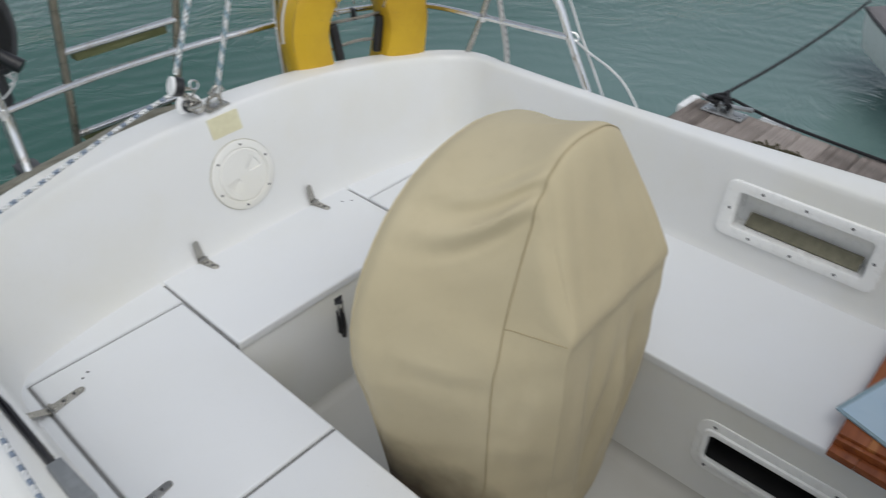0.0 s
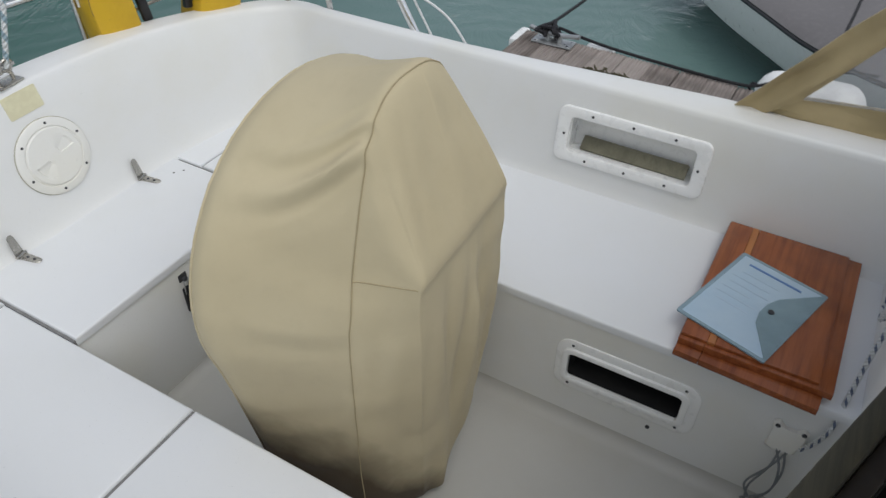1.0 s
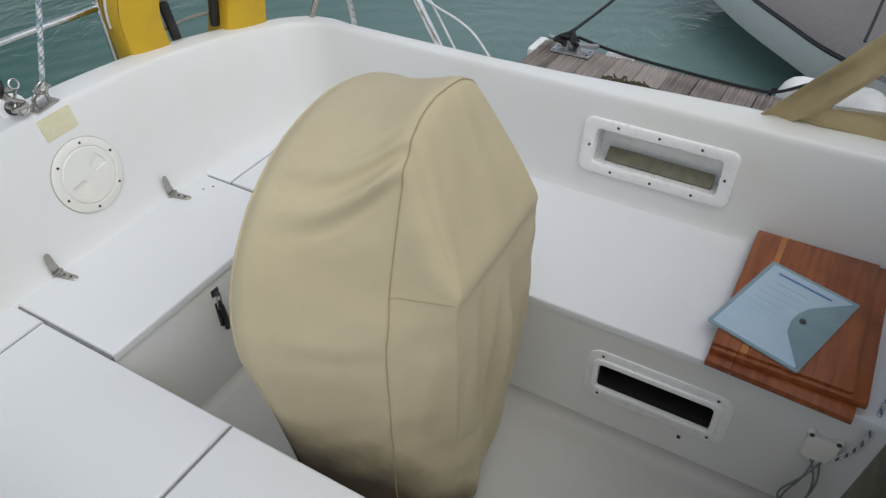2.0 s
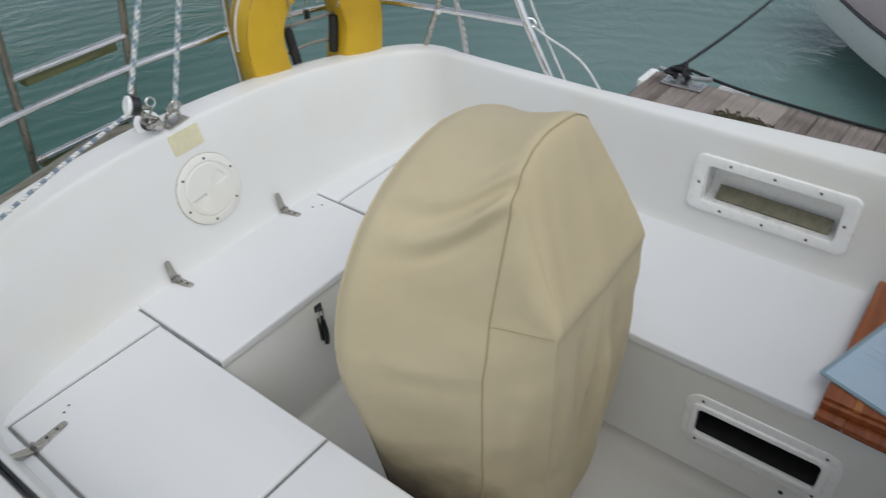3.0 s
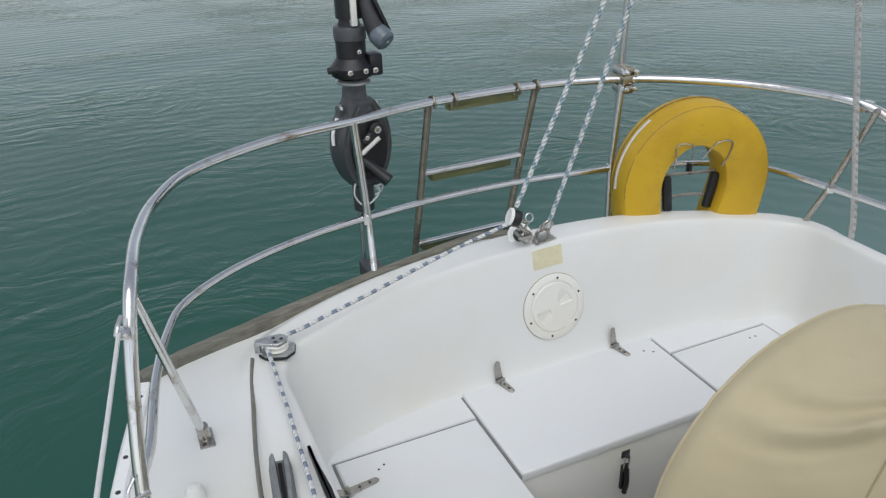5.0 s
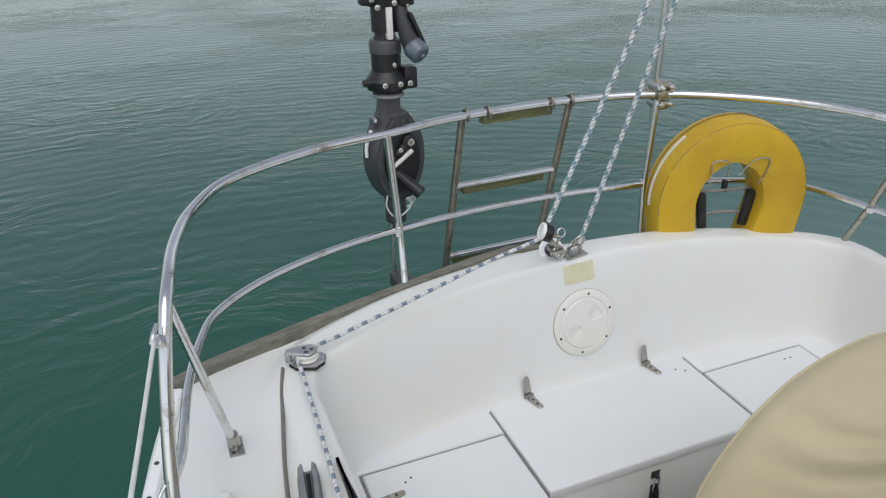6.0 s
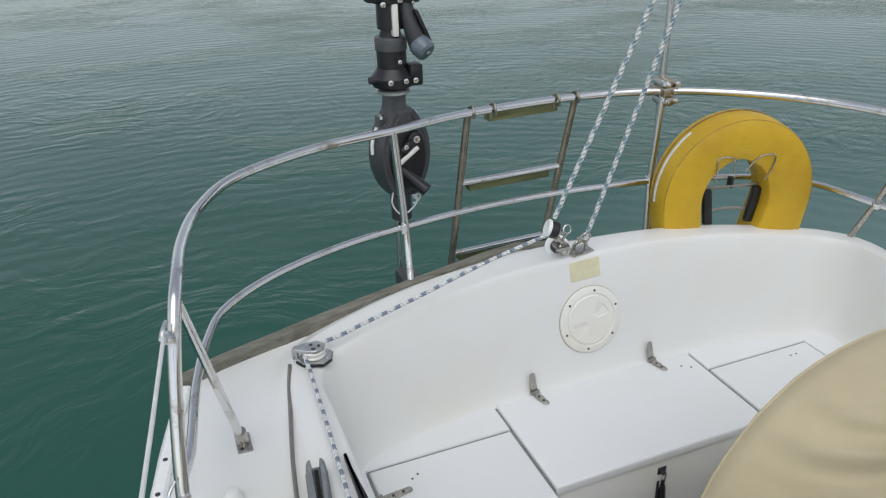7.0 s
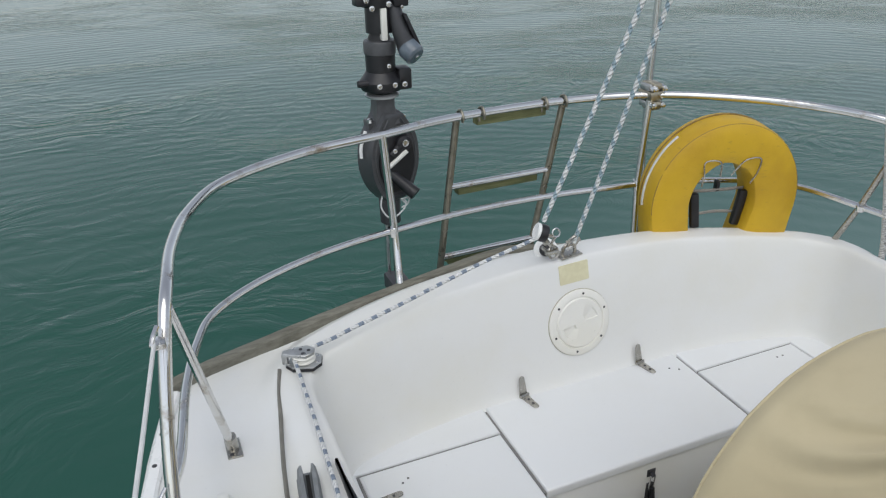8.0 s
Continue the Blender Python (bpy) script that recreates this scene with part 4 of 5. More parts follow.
for dx in (-0.03, 0.022, 0.055):
    part("bolt", screw(gz(dx, -0.073, 1.362), (0, -1, 0), 0.009), STEEL, gear)
part("neck", lathe([(0.060, 1.225), (0.052, 1.245), (0.044, 1.285), (0.044, 1.317), (0.03, 1.33)], Matrix.Translation(gz(0, 0, 0)) @ Matrix.Rotation(radians(45), 4, "Z"), 4), CASTGREY, gear)
part("bearing_ring", lathe([(0.040, 1.312), (0.056, 1.314), (0.058, 1.320), (0.052, 1.326), (0.04, 1.328)], Matrix.Translation(gz(0, 0, 0)), 24), GREYMETAL, gear)
outline = [(q.x, q.y) for q in spline([(0.030, 0.135, 0), (0.058, 0.095, 0), (0.088, 0.045, 0), (0.099, -0.015, 0), (0.094, -0.075, 0), (0.070, -0.135, 0), (0.034, -0.180, 0)], 4)]
outline = outline + [(-x, y) for x, y in outline[::-1]]
gm = Matrix.Translation(gz(0.01, -0.005, 1.13)) @ Matrix.Rotation(radians(90), 4, "X")
bm = prism(outline, -0.045, 0.04, 0.016, 3)
part("housing", turned(bm, gm @ pose(0, 0, 0, 0, 18, 0)), CASTGREY, gear, "oval dark grey gear housing")
part("shoulder", prism([(0.625 - 0.052, 2.435), (0.625 + 0.060, 2.435), (0.625 + 0.060, 2.49), (0.625 - 0.052, 2.49)], 1.212, 1.238, 0.008, 2), CASTGREY, gear)
for dx in (-0.048, 0.066):
    part("bolt", lathe([(0.010, 0.0), (0.010, 0.012), (0.006, 0.014), (0.002, 0.016)], Matrix.Translation(gz(dx - 0.005, -0.02, 1.234)), 8), STEEL, gear)
part("rim_bead", tube([gm @ pose(0, 0, 0, 0, 18, 0) @ Vector((x * 0.86, y * 0.86 - 0.004, 0.041)) for x, y in outline], 0.004, 6, curved=False), CASTGREY, gear, "raised rim round the face")
inner = [(x * 0.72, y * 0.72 - 0.015) for x, y in outline]
part("face_plate", turned(prism(inner, 0.03, 0.048, 0.006, 2), gm @ pose(0, 0, 0, 0, 18, 0)), BLACK, gear)
part("white_stripe", tube([gz(-0.075, -0.03, 1.21), gz(-0.093, -0.03, 1.16), gz(-0.095, -0.03, 1.12)], 0.006, 8), TRIMW, gear)
part("cam_lever", tube([gz(-0.01, -0.062, 1.085), gz(0.055, -0.066, 1.135)], 0.008, 8, curved=False), PLAST, gear, "pale lever")
part("knob", join(lathe([(0.026, 0), (0.026, 0.012), (0.02, 0.016)], Matrix.Translation(gz(0.048, -0.052, 1.16)) @ Matrix.Rotation(radians(90), 4, "X"), 18), tube([gz(0.048, -0.052, 1.16), gz(0.005, -0.052, 1.12)], 0.018, 10, curved=False)), BLACK, gear)
part("bolt", screw(gz(0.05, -0.069, 1.163), (0, -1, 0), 0.012), STEEL, gear)
part("bolt", screw(gz(0.012, -0.069, 1.14), (0, -1, 0), 0.008), STEEL, gear)
part("handle", tube([gz(0.0, -0.045, 1.055), gz(0.035, -0.075, 1.02), gz(0.066, -0.105, 0.99)], lambda k: 0.018 + 0.005 * k, 14), BLACK, gear, "black tapered handle")
part("arm", tube([gz(0.044, -0.02, 1.64), gz(0.046, -0.035, 1.585), gz(0.056, -0.05, 1.525), gz(0.072, -0.06, 1.475)], lambda k: 0.018 + 0.014 * k, 14), DARKGREY, gear)
part("arm_fin", turned(box(-0.006, -0.03, -0.06, 0.006, 0.03, 0.06, 0.004), Matrix.Translation(gz(0.088, -0.05, 1.525)) @ pose(0, 0, 0, 0, -24, 0)), BLACK, gear, "thin black side plate of the arm")
capm = Matrix.Translation(gz(0.070, -0.058, 1.478)) @ Vector((0.42, -0.62, -0.55)).to_track_quat("Z", "Y").to_matrix().to_4x4()
part("arm_cap", lathe([(0.033, 0), (0.036, 0.008), (0.035, 0.042), (0.028, 0.050), (0.010, 0.052)], capm, 24), SMOKE, gear, "smoked end cap")
part("cap_screw", turned(lathe([(0.010, 0.051), (0.010, 0.055), (0.004, 0.056)], None, 12), capm), STEEL, gear)
for dz, dx in ((1.60, 0.062), (1.565, 0.072)):
    part("bolt", screw(gz(dx, -0.058, dz), (0.3, -1, 0), 0.006), STEEL, gear)
part("lower_socket", lathe([(0.022, 0.85), (0.036, 0.86), (0.038, 0.95), (0.03, 0.965)], Matrix.Translation(gz(0.005, 0, 0)), 20), DARKGREY, gear)
for dx in (-0.012, 0.016):
    part("servo_tube", tube([gz(dx, 0, 0.87), gz(dx - 0.005, 0.0, 0.2), gz(dx - 0.005, 0.0, -0.6)], 0.009, 10, curved=False), STEEL, gear)
part("cord", join(tube([gz(-0.035, -0.05, 0.99), gz(-0.045, -0.06, 0.94), gz(-0.015, -0.07, 0.90), gz(0.03, -0.07, 0.925), gz(0.045, -0.06, 0.95), gz(0.03, -0.055, 0.96), gz(0.05, -0.055, 0.935)], 0.0028, 6), tube([gz(0.03, -0.06, 0.96), gz(0.055, -0.065, 0.965), gz(0.05, -0.06, 0.94), gz(0.028, -0.06, 0.93)], 0.0028, 6)), WHITEWIRE, gear, "tied white cord")
part("bracket", box(0.60, 2.21, 0.60, 0.67, 2.46, 0.66, 0.008), DARKGREY, gear)

# ---- horseshoe lifebuoy ----
BU = Matrix.Translation((1.742, 2.068, 0.905)) @ Matrix.Rotation(radians(-14), 4, "Z")


def horseshoe(depth0, depth1, R, r):
    """Closed outline of a horseshoe in x-z, extruded in y."""
    out, inn = [], []
    legs = -0.22
    for k in range(29):
        a = radians(-8 + 196 * k / 28)
        out.append((R * math.cos(a), R * 1.05 * math.sin(a) + 0.01))
        inn.append((r * math.cos(a) - 0.010, r * 1.25 * math.sin(a) + 0.0))
    out = [(R * 0.90, legs)] + out + [(-R * 0.90, legs)]
    inn = [(r * 0.62 - 0.010, legs)] + inn + [(-r * 0.80 - 0.010, legs)]
    pts = out + inn[::-1]
    bm = bmesh.new()
    rows = []
    for d, g in ((depth0 - 0.006, -0.045), (depth0, -0.012), (depth0 + 0.004, -0.004), (depth0 + 0.013, 0.0), (depth0 + 0.06, 0.004), (depth1 - 0.014, 0.0), (depth1 - 0.004, -0.005), (depth1, -0.016)):
        row = []
        n = len(out)
        for i, (x, z) in enumerate(pts):
            j = i if i < n else 2 * n - 1 - i
            cxv, czv = (out[j][0] + inn[j][0]) / 2, (out[j][1] + inn[j][1]) / 2
            v = Vector((x - cxv, z - czv))
            v = v * (1 + g / max(v.length, 0.01))
            wob = 0.003 * noise.noise(Vector((x * 14, d * 10, z * 14)))
            row.append(bm.verts.new((cxv + v.x + wob, d + wob, czv + v.y + wob)))
        rows.append(row)
    m = len(pts)
    for a, b in zip(rows, rows[1:]):
        for i in range(m):
            bm.faces.new((a[i], a[(i + 1) % m], b[(i + 1) % m], b[i]))
    n = len(out)
    for row in (rows[0], rows[-1]):
        for i in range(n - 1):
            bm.faces.new((row[i], row[i + 1], row[m - 2 - i], row[m - 1 - i]))
    return bm


buoy = holder("lifebuoy", "yellow vinyl horseshoe lifebuoy hung on the stern rail", "lifebuoy", at=BU.translation)
part("float", turned(horseshoe(-0.085, 0.055, 0.272, 0.121), BU), YELLOW, buoy)
part("zip_strip", tube([BU @ Vector((0.277 * math.cos(radians(a)), -0.012, 0.290 * math.sin(radians(a)) + 0.01)) for a in range(128, 184, 5)], 0.005, 6), WHITEWIRE, buoy, "pale zip strip along the edge")
part("edge_piping", tube([BU @ Vector((0.268 * math.cos(radians(a)), -0.079, 0.281 * math.sin(radians(a)) + 0.01)) for a in range(-4, 190, 5)], 0.0020, 6), PIPING, buoy, "worn brown edge seam")
part("edge_piping", tube([BU @ Vector((0.273 * math.cos(radians(a)), 0.018, 0.288 * math.sin(radians(a)) + 0.01)) for a in range(-4, 190, 5)], 0.0036, 6), PIPING, buoy, "worn brown edge seam")
part("back_flap", tube([BU @ Vector((0.264 * math.cos(radians(a)), 0.042, 0.278 * math.sin(radians(a)) + 0.01)) for a in range(60, 190, 5)], 0.007, 8), YELLOW, buoy, "loose yellow flap behind the zip")
for s in (-1, 1):
    part("wire_hook", tube([BU @ Vector(q) for q in ((s * 0.020, -0.060, 0.10), (s * 0.045, -0.094, 0.165), (s * 0.10, -0.094, 0.168), (s * 0.098, -0.092, 0.12), (s * 0.09, -0.07, 0.07))], 0.0028, 8), STEELF, buoy)
for s in (-1, 1):
    part("grip_sleeve", turned(box(-0.016, -0.012, -0.075, 0.016, 0.012, 0.06, 0.006), BU @ Matrix.Translation((s * 0.086, -0.03, -0.03)) @ pose(0, 0, 0, 0, s * 8, 0)), BLACK, buoy, "black foam sleeve")
    part("hanger_wire", tube([BU @ Vector(q) for q in ((s * 0.10, -0.005, -0.09), (s * 0.085, -0.01, -0.16), (s * 0.05, -0.01, -0.26))], 0.004, 8), STEEL, buoy)
for z, sag in ((0.03, 0.0), (-0.065, 0.012)):
    part("strap", tube([BU @ Vector(q) for q in ((-0.10, -0.012, z), (0.0, -0.016, z + sag), (0.10, -0.012, z))], 0.010, 8, flat=0.45), STRAP, buoy)
part("rail_clip", turned(box(-0.007, -0.012, -0.014, 0.007, 0.012, 0.026, 0.003), BU @ Matrix.Translation((0.0, -0.01, 0.04))), BLACK, buoy)

# ---- stern trim ----
def plank_rail(points, w, h):
    bm = bmesh.new()
    rows = []
    for i, p in enumerate(points):
        t = (points[min(i + 1, len(points) - 1)] - points[max(i - 1, 0)]).normalized()
        n = Vector((t.y, -t.x, 0)).normalized()
        c = 0.006
        rows.append([bm.verts.new(p + n * a + Vector((0, 0, z))) for a, z in ((-w / 2, -0.01), (-w / 2, h - c), (-w / 2 + c, h), (w / 2 - c, h), (w / 2, h - c), (w / 2, -0.01))])
    for a, b in zip(rows, rows[1:]):
        for k in range(6):
            bm.faces.new((a[k], a[(k + 1) % 6], b[(k + 1) % 6], b[k]))
    bm.faces.new(rows[0])
    bm.faces.new(rows[-1][::-1])
    return bm


STERN = [p for p in EDGE if p.y > stern_y(p.x) - 0.02]
thing("toe_rail", plank_rail([p + Vector((0, -0.006, 0)) for p in STERN], 0.032, 0.032), GREYTEAK, "weathered grey teak toe rail along the stern", "toe rail", "structure")
strip = holder("rubbing_strake", "pale bolted strake along the starboard deck edge", "strake", "structure", at=(-0.25, 1.5, 0.7))
SIDE = [Vector((starboard_x(1.90 - 0.18 * k) + 0.012, 1.90 - 0.18 * k, 0.730)) for k in range(11)]
part("strake", plank_rail(SIDE, 0.035, 0.016), TRIMW, strip)
for k in range(12):
    part("bolt", screw((starboard_x(1.84 - 0.11 * k) + 0.012, 1.84 - 0.11 * k, 0.746), (0, 0, 1), 0.006), DARKGREY, strip)
thing("deck_seam_bead", tube([(0.104, 1.850, 0.766), (0.084, 1.76, 0.762), (0.067, 1.66, 0.759), (0.048, 1.55, 0.756), (0.033, 1.45, 0.754), (0.018, 1.31, 0.752), (0.008, 1.1, 0.750), (0.0, 0.3, 0.748)], 0.0062, 8, flat=0.7), RUBBER, "grey rubber bead along the deck joint", "deck trim", "structure")
for y, r in ((1.44, 0.022), (1.30, 0.05)):
    thing("deck_dome", lathe([(r, 0.70), (r, 0.735), (r * 0.92, 0.750), (r * 0.6, 0.762), (0.004, 0.765)], Matrix.Translation((-0.105 + (0.07 if r > 0.03 else 0), y - (0.04 if r > 0.03 else 0), 0)), 24), GEL, "small white dome fitting on the side deck", "deck fitting")

# ---- sheet, blocks, cleats ----
cheek = holder("cheek_block", "grey metal cheek block bolted to the coaming", "block", at=(0.172, 1.846, 0.772))
cm = Matrix.Translation((0.172, 1.846, 0.770)) @ Matrix.Rotation(radians(-20), 4, "Z") @ Matrix.Scale(0.86, 4)
part("base", turned(prism([(-0.055, -0.022), (-0.03, -0.045), (0.035, -0.045), (0.058, -0.015), (0.055, 0.03), (0.02, 0.048), (-0.04, 0.04)], 0, 0.009, 0.002), cm), BLACK, cheek)
part("base_plate", turned(prism([(-0.053, -0.021), (-0.029, -0.043), (0.034, -0.043), (0.056, -0.014), (0.053, 0.029), (0.019, 0.046), (-0.039, 0.038)], 0.0091, 0.014, 0.002), cm), GREYMETAL, cheek, "grey metal base plate")
part("sheave", lathe([(0.036, 0.016), (0.038, 0.020), (0.030, 0.026), (0.030, 0.030), (0.038, 0.036), (0.036, 0.040)], cm, 28), PLAST, cheek)
part("cheek_plate", turned(prism([(-0.062, -0.018), (-0.03, -0.026), (0.012, -0.034), (0.036, -0.012), (0.036, 0.014), (0.01, 0.032), (-0.03, 0.018), (-0.062, 0.004)], 0.041, 0.050, 0.004), cm), GREYMETAL, cheek)
part("tip_bracket", turned(box(-0.066, -0.022, 0.012, -0.048, 0.010, 0.048, 0.004), cm), GREYMETAL, cheek)
for x, y in ((-0.008, 0.006), (0.018, 0.0), (0.002, -0.018)):
    part("hole_plug", turned(lathe([(0.006, 0.05), (0.006, 0.0515), (0.002, 0.0515)], None, 12), cm @ Matrix.Translation((x, y, 0))), DARKGREY, cheek)
for x, y in ((0.044, -0.012), (0.04, 0.022), (-0.044, -0.02), (-0.036, 0.030)):
    part("bolt", turned(screw((x, y, 0.014), (0, 0, 1), 0.006), cm), STEEL, cheek)

jam = holder("jam_cleat", "grey plastic jamming cleat on the starboard coaming", "cleat", at=(0.068, 1.338, 0.757))
jm = Matrix.Translation((0.068, 1.338, 0.757)) @ Matrix.Rotation(radians(-7), 4, "Z") @ Matrix.Scale(0.88, 4)
part("base", turned(prism(rounded(0.056, 0.19, 0.018), 0, 0.022, 0.006, 3), jm), GREYPL, jam)
for s in (-1, 1):
    bm = bmesh.new()
    rows = []
    for k in range(9):
        y = 0.088 - 0.15 * k / 8
        inn, h = 0.004 + 0.004 * (1 - k / 8), 0.056 - 0.02 * (k / 8) ** 2
        out = 0.020 + 0.007 * math.sin(math.pi * (0.15 + 0.8 * k / 8))
        rows.append([bm.verts.new((s * a, y, z)) for a, z in ((inn, 0.02), (inn + 0.004, h), (out - 0.006, h), (out, h - 0.012), (out, 0.02))])
    for a, b in zip(rows, rows[1:]):
        for k in range(5):
            bm.faces.new((a[k], a[(k + 1) % 5], b[(k + 1) % 5], b[k]))
    bm.faces.new(rows[0])
    bm.faces.new(rows[-1][::-1])
    part("jaw", turned(bm, jm), GREYPL, jam, "ribbed jaw")
part("slot", turned(box(-0.005, -0.05, 0.021, 0.005, 0.085, 0.024), jm), DARK, jam)
part("bolt", turned(screw((0, -0.072, 0.0225), (0, 0, 1), 0.008), jm), STEEL, jam)

pouch = holder("handle_pocket", "narrow black pocket with a grey lip on the coaming edge", "handle pocket", at=(0.16, 1.1, 0.75))
part("sleeve", prism([(0.146, 1.435), (0.150, 1.435), (0.159, 1.285), (0.162, 1.10), (0.146, 1.10), (0.143, 1.285)], 0.742, 0.785, 0.006, 2), BLACK, pouch)
part("lip", prism([(0.142, 1.098), (0.170, 1.098), (0.176, 0.98), (0.142, 0.98)], 0.738, 0.790, 0.008, 2), GREYPL, pouch, "grey plastic lip")

sheet = [(0.962, 1.945, 0.955), (0.762, 1.95, 0.904), (0.624, 1.935, 0.874), (0.48, 1.925, 0.837), (0.332, 1.90, 0.813), (0.265, 1.888, 0.801), (0.200, 1.874, 0.797), (0.163, 1.860, 0.796), (0.146, 1.835, 0.795), (0.144, 1.80, 0.794), (0.137, 1.62, 0.791), (0.130, 1.48, 0.791), (0.122, 1.34, 0.794), (0.113, 1.2, 0.80), (0.10, 0.95, 0.82), (0.07, 0.6, 0.85), (0.03, 0.2, 0.86)]
thing("sheet_rope", tube(sheet, 0.0060, 10, 8), SHEET, "white braided sheet with blue flecks, led along the coaming", "rope")
for a, b in (((0.968, 1.95, 1.0), (1.80, 1.785, 3.08)), ((1.105, 1.985, 0.885), (1.72, 1.73, 3.09))):
    thing("mainsheet", tube([a, b], 0.0075, 10, curved=False), ROPE, "white braided mainsheet part with blue flecks", "rope", group="mainsheet parts")
blk = holder("snatch_block", "black and white sheet block lying on the coaming", "block", at=(1.02, 2.0, 0.84))
bk = Matrix.Translation((0.957, 1.955, 0.965)) @ Vector((-0.90, 0.25, 0.35)).to_track_quat("Z", "Y").to_matrix().to_4x4()
part("sheave", lathe([(0.022, 0.0), (0.028, 0.003), (0.028, 0.010), (0.024, 0.013), (0.016, 0.011), (0.004, 0.011)], bk, 28), TRIMW, blk)
part("cheek", lathe([(0.018, -0.028), (0.027, -0.023), (0.029, -0.008), (0.027, 0.001)], bk, 28), BLACK, blk)
part("becket", join(tube([(0.972, 1.965, 0.945), (0.995, 1.985, 0.918), (1.008, 1.993, 0.900)], 0.011, 12), tube([(0.985, 1.955, 0.948), (1.012, 1.965, 0.935)], 0.006, 10, curved=False)), STEELF, blk, "steel becket of the block")
lowm = Matrix.Translation((1.034, 2.040, 0.848)) @ Vector((-0.35, -0.75, 0.5)).to_track_quat("Z", "Y").to_matrix().to_4x4()
part("lower_sheave", lathe([(0.036, -0.012), (0.040, -0.006), (0.040, 0.006), (0.034, 0.010), (0.024, 0.008), (0.004, 0.008)], lowm, 28), TRIMW, blk, "white sheave standing behind the coaming")
part("lower_cheek", lathe([(0.022, 0.006), (0.022, 0.013), (0.012, 0.016), (0.003, 0.016)], lowm, 20), BLACK, blk)
part("split_ring", tube([(1.024 + 0.013 * math.cos(a), 1.965 + 0.004 * math.sin(a), 0.945 + 0.013 * math.sin(a)) for a in (2 * math.pi * k / 12 for k in range(13))], 0.0026, 8), STEEL, blk)
part("shackle", join(tube([(1.0, 1.99, 0.905), (1.025, 1.985, 0.89), (1.04, 1.995, 0.87), (1.02, 2.01, 0.862), (1.0, 2.005, 0.88)], 0.006, 8), tube([(1.03, 1.97, 0.93), (1.022, 1.985, 0.90), (1.02, 1.99, 0.87)], 0.004, 8), tube([(1.0, 1.98, 0.87), (1.045, 1.985, 0.865)], 0.008, 8, curved=False)), STEELF, blk)
part("swivel_ring", tube([(1.03 + 0.018 * math.cos(a), 1.985 + 0.006 * math.sin(a), 0.865 + 0.018 * math.sin(a)) for a in (2 * math.pi * k / 12 for k in range(13))], 0.0045, 8), STEELF, blk)
pad = holder("pad_eye", "stainless steel pad eye with shackle on the aft coaming", "pad eye", at=(1.10, 2.0, 0.836))
part("plate", turned(box(-0.042, -0.026, 0, 0.042, 0.026, 0.006, 0.002), pose(1.098, 2.005, 0.8345, 0, 0, 8)), STEELF, pad)
part("eye", tube([(1.075, 2.005, 0.838), (1.08, 2.004, 0.862), (1.10, 2.003, 0.872), (1.12, 2.004, 0.862), (1.125, 2.005, 0.838)], 0.006, 8), STEELF, pad)
part("shackle", join(tube([(1.09, 1.995, 0.87), (1.088, 1.985, 0.895), (1.105, 1.98, 0.91), (1.122, 1.985, 0.895), (1.118, 1.995, 0.87)], 0.005, 8), tube([(1.08, 1.99, 0.89), (1.13, 1.985, 0.89)], 0.005, 8, curved=False)), STEELF, pad)
stay = holder("lift_line", "grey laid rope with a spliced eye at the port quarter", "rope", at=(2.149, 1.663, 0.70))
part("line", tube([(2.117, 1.663, 0.879), (1.936, 1.663, 1.495), (1.67, 1.663, 2.395)], 0.0092, 10, curved=False), LAIDROPE, stay)
part("splice", tube([(2.149, 1.663, 0.693), (2.135, 1.663, 0.805), (2.117, 1.663, 0.879), (2.10, 1.663, 0.935)], 0.0105, 10), LAIDROPE, stay)

# ---- port bench clutter ----
def washboard(x0, y0, x1, y1, z, rot, step):
    b = holder("washboard", "varnished teak companionway washboard lying on the port bench", "washboard", group="washboards", at=((x0 + x1) / 2, (y0 + y1) / 2, z))
    m = Matrix.Translation(((x0 + x1) / 2, (y0 + y1) / 2, z)) @ pose(0, 0, 0, 0, 0, rot)
    w, h = (x1 - x0) / 2, (y1 - y0) / 2
    for a, c in ((-h, h - 0.065), (h - 0.065, h)):
        part("plank", turned(box(-w, a + 0.0004, 0, w, c - 0.0004, 0.020, 0.0015), m), TEAK, b)
    if step:
        part("rebate_panel", turned(box(-w + 0.012, -h + 0.036, 0.0195, w - 0.004, h - 0.087, 0.030, 0.002), m), TEAK, b)
        part("inlay_strip", turned(box(-w + 0.012, h - 0.0866, 0.0195, w - 0.004, h - 0.0684, 0.0299, 0.0015), m), TEAKPALE, b, "paler strip of wood let into the board")
        part("rebate_panel", turned(box(-w + 0.012, h - 0.068, 0.0195, w - 0.004, h - 0.003, 0.030, 0.002), m), TEAK, b)
    return b


washboard(1.447, -0.238, 1.88, 0.112, 0.4212, -3, False)
washboard(1.482, -0.247, 2.021, 0.122, 0.4415, 0, True)
fm = Matrix.Translation((1.683, -0.015, 0.4735)) @ Matrix.Rotation(math.atan2(0.100, -0.320), 4, "Z") @ pose(0, 0, 0, 0.0, 0, 0)
fold = holder("document_folder", "pale blue plastic document folder lying on the washboards", "folder", at=fm.translation)
part("body", turned(prism(rounded(0.335, 0.245, 0.006), 0, 0.004, 0.0015, 2), fm), FOLDER, fold)
part("border", turned(ring_plate(rounded(0.337, 0.247, 0.006), rounded(0.318, 0.226, 0.004), 0.0, 0.0048), fm), FLAP, fold, "translucent grey-blue welded edge")
